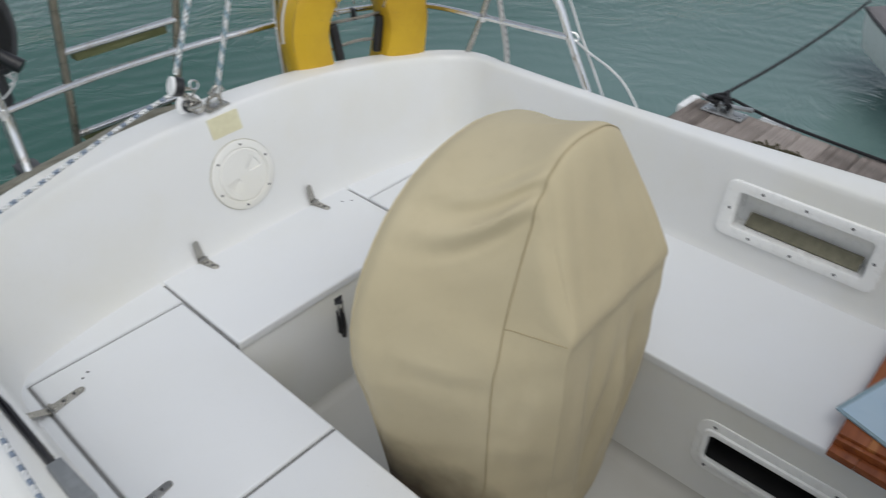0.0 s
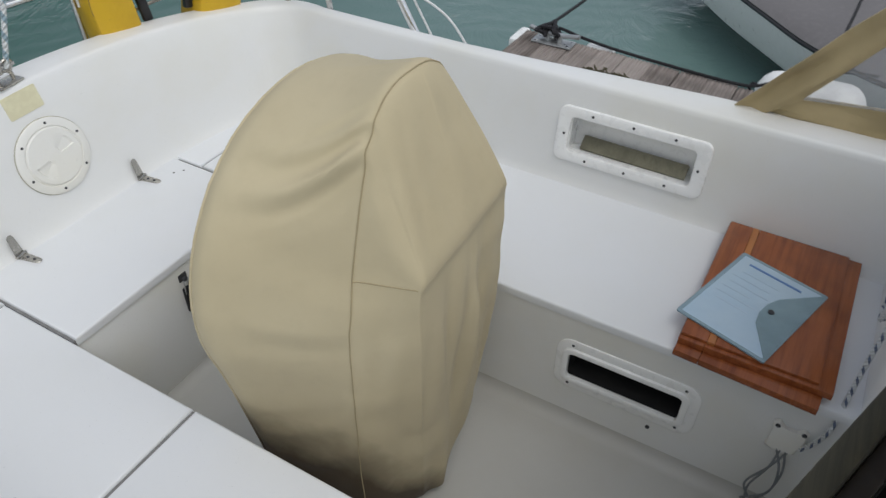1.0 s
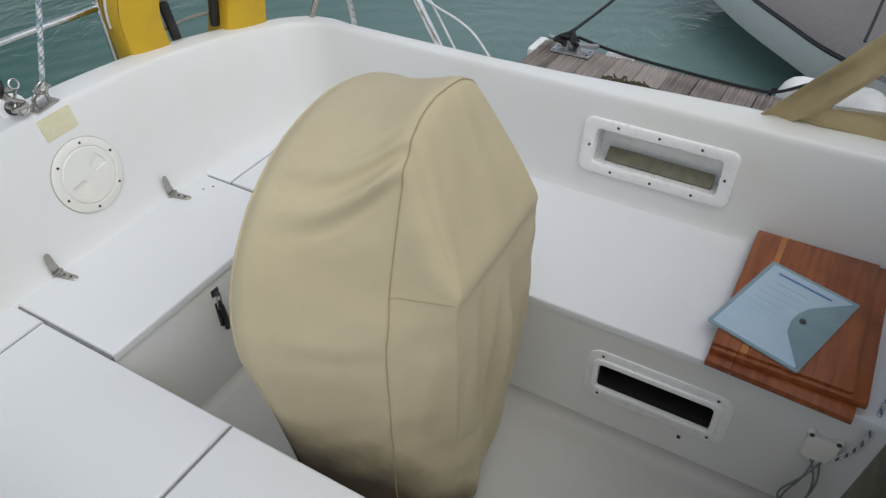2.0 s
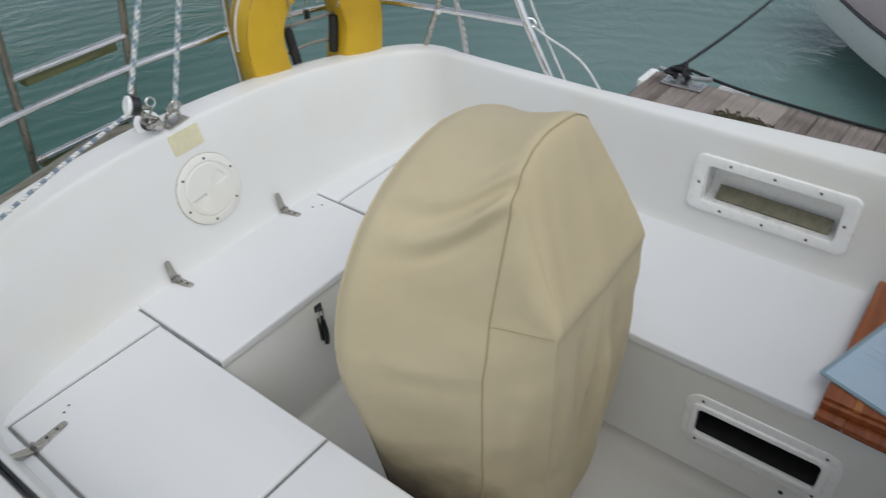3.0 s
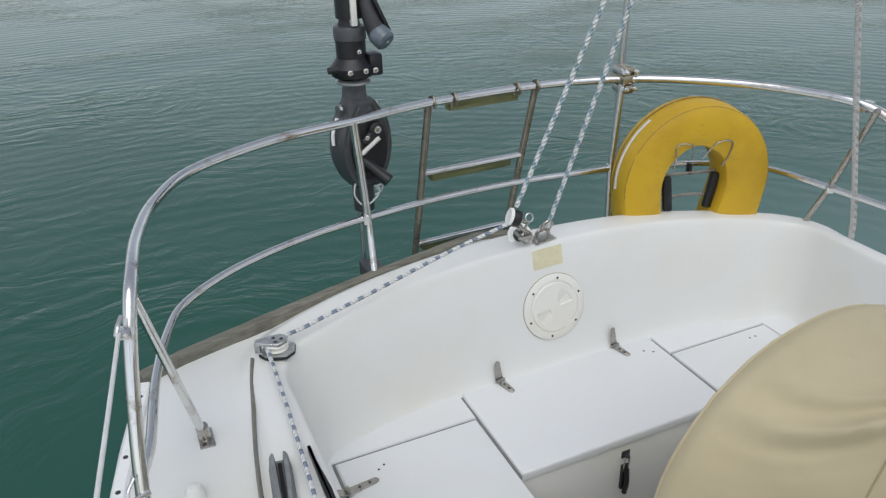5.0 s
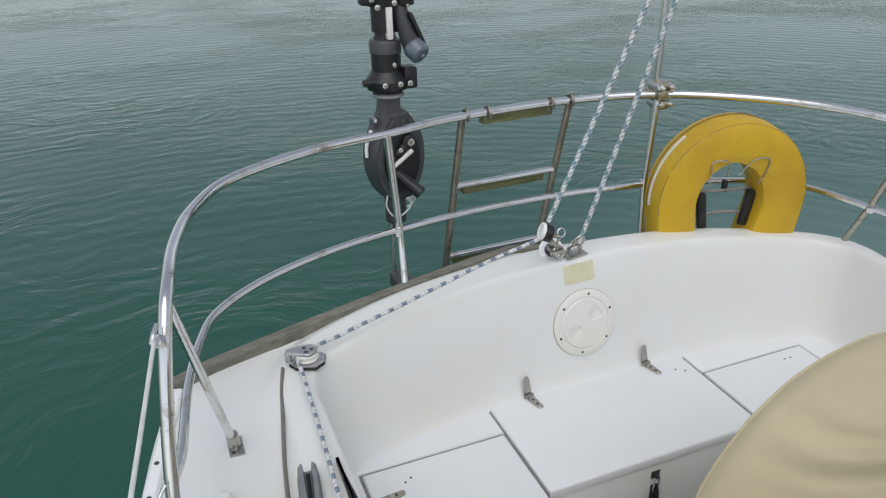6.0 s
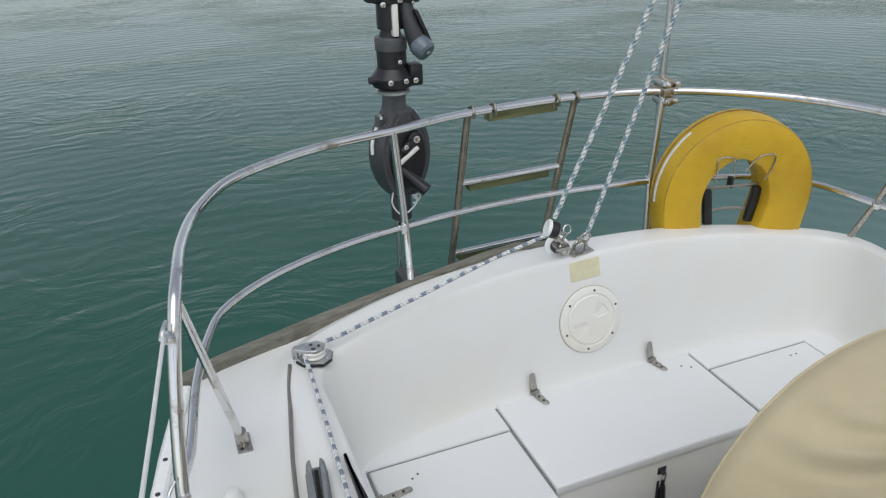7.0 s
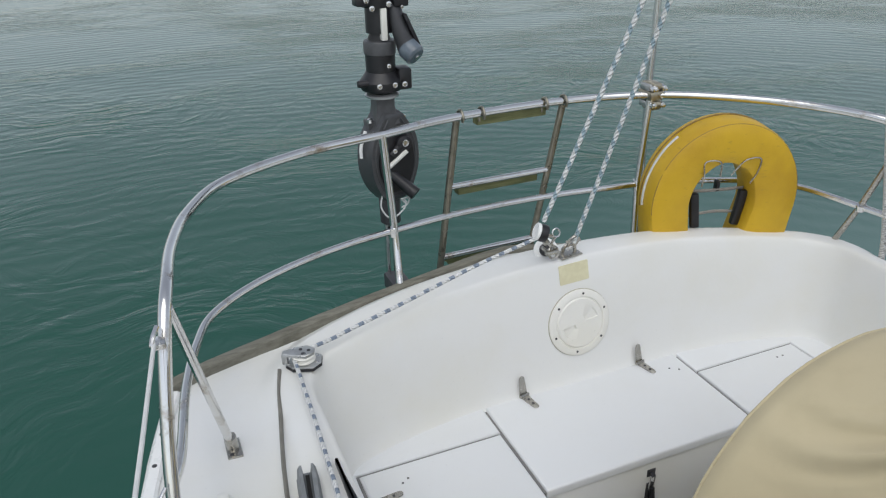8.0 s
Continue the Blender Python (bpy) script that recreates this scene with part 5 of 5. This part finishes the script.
part("flap", turned(prism([(-0.165, 0.118), (0.160, 0.118), (0.06, 0.040), (0.02, 0.028), (-0.02, 0.028), (-0.06, 0.040)], 0.0048, 0.0062), fm), FLAP, fold, "translucent press-stud flap")
part("press_stud", turned(lathe([(0.008, 0.006), (0.008, 0.009), (0.004, 0.0095)], None, 16), fm @ Matrix.Translation((0.0, 0.05, 0))), DARKGREY, fold)
part("printed_bar", turned(box(-0.135, -0.075, 0.0042, -0.128, 0.075, 0.0050), fm @ pose(0, -0.01, 0)), INK, fold, "dark blue printed heading bar")
for k, (a, c) in enumerate(((-0.06, 0.03), (-0.075, 0.02), (-0.07, 0.035), (-0.08, 0.0), (-0.075, 0.03), (-0.06, 0.02))):
    part("printed_bar", turned(box(-0.095 + 0.028 * k, a - 0.02, 0.0042, -0.091 + 0.028 * k, c - 0.01, 0.0047), fm), INKPALE, fold)

fair = holder("fairlead_cleat", "white fairlead cleat with thin grey cords on the bench front", "fairlead", at=(1.476, -0.18, 0.29))
bf = Matrix(((0, 0, -1, 1.477), (-1, 0, 0, -0.197), (0, 1, 0, 0.276), (0, 0, 0, 1))) @ Matrix.Scale(0.92, 4)
part("plate", turned(prism([(-0.045, 0.045), (-0.03, 0.055), (-0.012, 0.035), (0.018, 0.035), (0.034, 0.052), (0.048, 0.042), (0.036, -0.005), (0.034, -0.05), (0.015, -0.058), (-0.02, -0.05), (-0.045, -0.052), (-0.036, -0.005)], 0, 0.016, 0.005, 3), bf), PLAST, fair)
for x in (-0.032, 0.036):
    part("screw", turned(screw((x, 0.043, 0.0165), (0, 0, 1), 0.007), bf), DARKGREY, fair)
for k, (dx, b) in enumerate(((-0.012, 0.03), (0.0, -0.01), (0.012, 0.015), (0.02, -0.03))):
    part("cord", tube([bf @ Vector(q) for q in ((dx, -0.045, 0.012), (dx + b, -0.12, 0.03), (dx + b * 1.6 - 0.02, -0.22, 0.035), (dx - 0.03, -0.30, 0.03))], 0.0032, 6), GREYPL, fair)
hang = tube([(1.66, -0.308, 0.72), (1.60, -0.298, 0.62), (1.555, -0.288, 0.52), (1.515, -0.282, 0.435), (1.466, -0.274, 0.37), (1.462, -0.255, 0.30), (1.464, -0.235, 0.26)], 0.0065, 10)
thing("hanging_rope", hang, ROPEDARK, "white rope with dark flecks hanging down the bulkhead", "rope")
coil = []
for k in range(60):
    a = 2 * math.pi * k / 14
    coil.append((1.655 + 0.035 * math.cos(a) + 0.006 * math.sin(k * 1.7), -0.296 + 0.012 * math.sin(a * 0.37), 0.68 + 0.085 * math.sin(a) + 0.01 * math.cos(k * 2.3)))
thing("rope_coil", tube(coil, 0.006, 8, 3), ROPEDARK, "small coil of white rope with dark flecks on the bulkhead", "rope coil")

# ---- cabin end and sprayhood ----
thing("bulkhead_wall", box(1.30, -0.42, SOLEZ, 2.30, -0.318, 0.80, 0.01), GEL, "white gelcoat cabin bulkhead at the front of the cockpit", "bulkhead", "structure")
comp = holder("companionway", "weathered wooden companionway surround with a dark opening", "companionway", "structure", at=(1.05, -0.25, 0.4))
ca, cb = Vector((1.32, -0.305, 0.79)), Vector((0.55, -0.035, 0.79))
cdir = (cb - ca).normalized()
cq = Matrix.Translation(ca) @ Matrix(((cdir.x, -cdir.y, 0, 0), (cdir.y, cdir.x, 0, 0), (0, 0, 1, 0), (0, 0, 0, 1)))
L = (cb - ca).length
part("sill", turned(box(-0.05, 0.0, -0.02, L, 0.045, 0.03, 0.006), cq), OLIVE, comp)
part("inner_sill", turned(box(-0.05, 0.046, -0.05, L, 0.085, -0.005, 0.005), cq), BROWN, comp)
part("front_board", turned(box(-0.03, 0.005, -0.80, L, 0.03, -0.021), cq), GEL, comp, "white front under the sill")
# Solid block whose near-black colour stands for the unlit cabin.
part("inside_shade_block", turned(box(-0.05, 0.086, -0.3, L, 0.6, -0.12), cq), DARK, comp, "near-black block standing for the shaded cabin interior")

# Cabin top outside the view, added to keep forward light off the cockpit.
thing("shading_cabin_roof", prism([(-0.02, -3.2), (2.25, -3.2), (2.25, -0.42), (1.50, -0.42), (1.50, -0.95), (0.70, -0.95), (0.70, -0.42), (-0.02, -0.42)], 0.60, 0.86, 0.04, 3), GEL, "unseen white gelcoat cabin top ahead of the cockpit, blocking forward light", "cabin top", "structure")
hood = holder("sprayhood", "beige canvas sprayhood with a clear side window", "sprayhood", at=(2.12, -0.1, 0.77))


def loft(sections):
    bm = bmesh.new()
    rows = [[bm.verts.new(q) for q in s] for s in sections]
    for a, b in zip(rows, rows[1:]):
        for k in range(len(a) - 1):
            bm.faces.new((a[k], a[k + 1], b[k + 1], b[k]))
    return bm


def hull_section(k):
    """Half-breadth and stations of the hull ahead of the cockpit, k from the cockpit to the stem."""
    y = -0.32 - 6.2 * k
    half = (1.36 + 0.20 * math.sin(math.pi * min(1, k * 1.1 + 0.1))) * (1 - k ** 2.6)
    top = 0.70 + 0.25 * k * k
    c = 1.045 + 0.06 * min(1.0, k * 4)
    return [(c - half, y, top), (c - half - 0.012 * (1 - k), y, top - 0.04), (c - half * 0.97, y, 0.2), (c - half * 0.8, y, -0.3), (c - half * 0.55, y, -0.7)], [(c + half, y, top), (c + half + 0.012 * (1 - k), y, top - 0.04), (c + half * 0.97, y, 0.2), (c + half * 0.8, y, -0.3), (c + half * 0.55, y, -0.7)]


sections = [hull_section(k / 20) for k in range(21)]
thing("hull_wall", loft([a for a, b in sections]), HULLW, "white hull side of the sailing boat", "hull", "structure")
thing("hull_wall", loft([b for a, b in sections]), HULLW, "white hull side of the sailing boat", "hull", "structure")
thing("foredeck", loft([[a[0], ((a[0][0] + b[0][0]) / 2, a[0][1], a[0][2] + 0.05), b[0]] for a, b in sections]), GEL, "white deck ahead of the cockpit", "deck", "structure")


def hood_panel(pts, thick):
    bm = bmesh.new()
    a = [bm.verts.new((x, y, z)) for x, y, z in pts]
    f = bm.faces.new(a)
    bmesh.ops.triangulate(bm, faces=[f])
    bmesh.ops.subdivide_edges(bm, edges=bm.edges, cuts=9, use_grid_fill=True)
    for v in bm.verts:
        v.co.x += 0.008 * noise.noise(v.co * 9) + 0.004 * noise.noise(v.co * 23) + (0.008 * math.sin(92 * (0.77 * v.co.y + 0.64 * v.co.z) + 2.5 * noise.noise(v.co * 4)) * (0.8 + noise.noise(v.co * 5)) if thick > 0.004 else 0)
    r = bmesh.ops.extrude_face_region(bm, geom=bm.faces[:])
    bmesh.ops.translate(bm, verts=[v for v in r["geom"] if isinstance(v, bmesh.types.BMVert)], vec=(thick, 0, 0))
    return bm


def hx(z):
    return 2.16 - 0.05 * (z - 0.77)


def hp(y, z):
    return (hx(z), y, z)


part("aft_band", hood_panel([hp(0.222, 0.764), hp(0.135, 0.764), hp(0.051, 0.828), hp(-0.043, 0.958), hp(-0.111, 1.053), hp(-0.42, 1.48), hp(-0.46, 1.58), hp(-0.36, 1.49), hp(-0.043, 1.102), hp(0.077, 0.952)], 0.006), HOOD, hood, "folded canvas edge band")
part("lower_band", hood_panel([(x + 0.010, y, z) for x, y, z in (hp(0.21, 0.750), hp(-0.9, 0.750), hp(-0.9, 0.913), hp(0.051, 0.833), hp(0.135, 0.785))], 0.006), HOOD, hood)
part("window_pane", hood_panel([(hx(z) + 0.004, y, z) for y, z in ((0.051, 0.830), (-0.9, 0.913), (-0.9, 1.5), (-0.42, 1.47))], 0.001), VINYL, hood, "scuffed clear window")
# Hood roof never in view; set here to dim the sky over the well.
roof = []
for k in range(9):
    y = -0.32 - 1.2 * k / 8
    drop = 0.35 * (k / 8) ** 2
    roof.append([(XC + 0.93 * math.sin(a) * 1.02, y - 0.38 * (1 - k / 8) * abs(math.sin(a)) ** 3, 0.78 + (0.72 - drop) * math.cos(a) ** 0.6) for a in (radians(-88 + 176 * j / 20) for j in range(21))])
part("shading_roof_panel", loft(roof), HOOD, hood, "unseen canvas roof of the hood, added to block forward light")
part("frame_bow", tube([hp(-0.80, 0.80), hp(-0.62, 1.15), hp(-0.50, 1.46), (1.7, -0.5, 1.62)], 0.012, 10), STEEL, hood)

# ---- pontoon and neighbour ----
pier = holder("pontoon", "weathered timber finger pontoon with grooved planks", "pontoon", "structure", at=(3.45, -2, 0.0))
part("frame", box(2.98, -12, -0.30, 3.82, 1.60, 0.018, 0.01), GREYMETAL, pier)
part("float", box(3.1, -11.5, -0.55, 3.8, 1.3, -0.302, 0.02), GREYPL, pier)


def dock_plank():
    bm = bmesh.new()
    half, grooves = 0.0725, 7
    prof = [(-half, 0.0), (-half, 0.036)]
    for k in range(grooves):
        c = -half + 0.145 * (k + 0.5) / grooves
        prof += [(c - 0.006, 0.04), (c - 0.003, 0.0345), (c + 0.003, 0.0345), (c + 0.006, 0.04)]
    prof += [(half, 0.036), (half, 0.0)]
    rows = [[bm.verts.new((x, y, z)) for y, z in prof] for x in (-0.44, 0.44)]
    for k in range(len(prof)):
        j = (k + 1) % len(prof)
        bm.faces.new((rows[0][k], rows[1][k], rows[1][j], rows[0][j]))
    bm.faces.new(rows[0])
    bm.faces.new(rows[1][::-1])
    return finish(bm, "plank", PLANK, False)


plank_mesh = dock_plank()
for k in range(60):
    p = new("plank", plank_mesh)
    p.parent = pier
    p.location = (-0.05 + random.uniform(-0.006, 0.006), 2 + 1.52 - 0.15 * k, 0.020 + random.uniform(-0.002, 0.002))
    p.rotation_euler = (0, 0, radians(2.0 + random.uniform(-0.4, 0.4)))
pier.location.x -= 0.235
pier.rotation_euler = (0, 0, radians(-3))
thing("dock_fender", box(3.64, 1.572, -0.12, 3.83, 1.630, 0.062, 0.018), TRIMW, "white plastic corner fender on the pontoon end", "fender")
thing("dock_fender", box(3.765, 1.06, -0.12, 3.815, 1.22, 0.066, 0.015), TRIMW, "white plastic edge fender on the pontoon", "fender")
dc = holder("mooring_cleat", "galvanised mooring cleat with black rope turned round it", "cleat", at=(3.72, 1.38, 0.062))
part("base", box(3.66, 1.27, 0.0615, 3.76, 1.50, 0.072, 0.004), GREYMETAL, dc)
part("horn", join(tube([(3.71, 1.24, 0.125), (3.71, 1.33, 0.112), (3.71, 1.44, 0.112), (3.71, 1.53, 0.125)], 0.013, 10), tube([(3.71, 1.35, 0.07), (3.71, 1.35, 0.112)], 0.014, 10, curved=False), tube([(3.71, 1.42, 0.07), (3.71, 1.42, 0.112)], 0.014, 10, curved=False)), GREYMETAL, dc)
for k, (x, y) in enumerate(((3.68, 1.29), (3.74, 1.29), (3.68, 1.48), (3.74, 1.48))):
    part("bolt", screw((x, y, 0.0725), (0, 0, 1), 0.010), STEEL, dc)
turns = []
for k in range(84):
    a = 2 * math.pi * k / 9
    turns.append((3.735 + 0.044 * math.cos(a) + 0.012 * math.sin(k * 1.3), 1.42 + 0.06 * math.sin(a * 0.5) * math.cos(a * 0.31) + 0.02 * math.sin(a), 0.105 + 0.020 * math.sin(a * 0.77) + 0.0004 * k))
thing("rope_tangle", tube(turns, 0.0105, 8, 3), BLACKROPE, "tangled turns of black mooring rope on the cleat", "rope")
thing("mooring_line", tube([(3.76, 1.43, 0.14), (4.3, 1.42, 0.105), (4.9, 1.41, 0.085), (5.5, 1.40, 0.085), (6.0, 1.395, 0.10)], 0.009, 8), BLACKROPE, "taut black mooring line off the cleat", "rope", group="mooring lines")
thing("mooring_line", tube([(3.76, 1.38, 0.13), (3.775, 1.20, 0.09), (3.765, 0.99, 0.075), (3.735, 0.64, 0.072), (3.72, 0.40, 0.074), (3.73, 0.30, 0.085), (3.80, 0.16, 0.135), (3.93, 0.0, 0.15), (4.06, -0.2, 0.12)], 0.0085, 8), BLACKROPE, "slack black mooring line along the pontoon planks", "rope", group="mooring lines")
inflated = holder("boat_fender", "white inflated fender between the pontoon and the moored boat", "fender", at=(3.855, 0.06, 0.0))
part("bag", lathe([(0.02, -0.26), (0.045, -0.255), (0.085, -0.235), (0.115, -0.20), (0.125, -0.16), (0.126, 0.16), (0.115, 0.20), (0.085, 0.235), (0.045, 0.255), (0.02, 0.26)], Matrix.Translation((3.855, 0.06, 0.0)) @ Matrix.Rotation(radians(90), 4, "X") @ pose(0, 0, 0, 0, 4, 0), 28), HULLW, inflated)
for end in (-1, 1):
    part("rope_eye", tube([(3.855 + 0.018 * end, 0.06 + end * (0.27 + 0.02 * math.sin(a)), 0.026 * math.cos(a)) for a in (2 * math.pi * k / 10 for k in range(11))], 0.008, 8), BLACK, inflated, "black rope eye")
bm = bmesh.new()
for k in range(60):
    a = random.uniform(0, 2 * math.pi)
    r0, yy = random.uniform(0, 0.06), random.uniform(-0.13, 0.13)
    join(bm, tube([(3.47 + r0 * math.cos(a), 0.98 + yy, 0.062), (3.47 + r0 * math.cos(a) + random.uniform(-0.03, 0.03), 0.98 + yy + random.uniform(-0.03, 0.03), random.uniform(0.064, 0.085)), (3.47 + random.uniform(-0.08, 0.08), 0.98 + yy + random.uniform(-0.06, 0.06), 0.062)], random.uniform(0.003, 0.006), 5, 2))
thing("weed_clump", bm, MUD, "clump of brown weed on the pontoon planks", "weed", "stuff")

nb = holder("neighbour_boat", "moored boat with pale hull and grey canvas cover", "boat", at=(5.0, -0.5, WATERZ))


NEAR = spline([(6.0, 1.40, 0), (5.73, 1.22, 0), (5.2, 0.82, 0), (4.8, 0.45, 0), (4.5, 0.14, 0), (4.24, -0.30, 0), (4.12, -0.9, 0), (4.08, -1.8, 0), (4.10, -4.0, 0)], 6)
hull_rows, cover_rows, rub, boot_rows = [], [], [], []
LAST = len(NEAR) - 1
for i in range(-LAST, LAST + 1):
    k = abs(i) / LAST
    p = NEAR[abs(i)].copy()
    inward = (Vector((6.0, p.y - 0.8, 0)) - p).normalized()
    if i > 0:
        p.x, inward.x = 12.0 - p.x, -inward.x
    w = 0.42 - 0.10 * min(1.0, k * 1.3)
    sheer = 0.06 * (1 - k) ** 2
    low = 0.05 + 0.30 * k
    hull_rows.append([p + inward * a + Vector((0, 0, z)) for a, z in ((w + 0.12, -0.75), (w, WATERZ - 0.02), (0.24, -0.31), (0.062, -0.238), (0.054, -0.225), (0.028, -0.13), (0.024, -0.122), (0.0, -0.03 + sheer))])
    rub.append(p - inward * 0.006 + Vector((0, 0, -0.012 + sheer)))
    cover_rows.append([p + Vector((0, 0, 0.0 + sheer)), p + inward * 0.04 + Vector((0, 0, 0.20 * low + sheer)), p + inward * 0.22 + Vector((0, 0, 0.50 * low)), p + inward * 0.8 + Vector((0, 0, 0.80 * low)), p + inward * 1.7 + Vector((0, 0, 0.92 * low))])
    if i < 0 and 0.28 < k < 0.75:
        rise = min(0.105, 0.9 * (k - 0.28))
        boot_rows.append([p + inward * (w + 0.02) + Vector((0, 0, WATERZ - 0.05)), p + inward * (w - 0.012) + Vector((0, 0, WATERZ - 0.005)), p + inward * (w + (0.24 - w) * rise / 0.11 - 0.012) + Vector((0, 0, WATERZ + rise))])


def ring_tube(q, turn):
    d = Vector((math.cos(radians(turn)), math.sin(radians(turn)), 0))
    return tube([q + d * (0.022 * math.cos(a * math.pi / 6)) + Vector((0, 0, 0.032 * math.sin(a * math.pi / 6))) for a in range(13)], 0.007, 6, curved=False)


part("boot_stripe", loft(boot_rows), BLACK, nb, "black antifouled bottom at the waterline")
for q, a in ((Vector((5.46, 0.955, -0.17)), 40), (Vector((5.88, 1.27, -0.10)), 40)):
    part("hull_eye", ring_tube(q, a), STEEL, nb, "small oval hull eye")
part("hull", loft(hull_rows), HULLW, nb)
part("rub_rail", tube(rub, 0.010, 8, curved=False), BLACK, nb, "black rubber rub rail")
part("canvas_cover", loft(cover_rows), TARP, nb, "grey canvas cover")
thing("cover_tie", tube([(4.10, 0.012, 0.262), (4.40, 0.0, 0.285), (4.75, -0.01, 0.30), (5.2, -0.03, 0.31)], 0.008, 8), BLACKROPE, "thin black tie line over the grey boat cover", "rope")
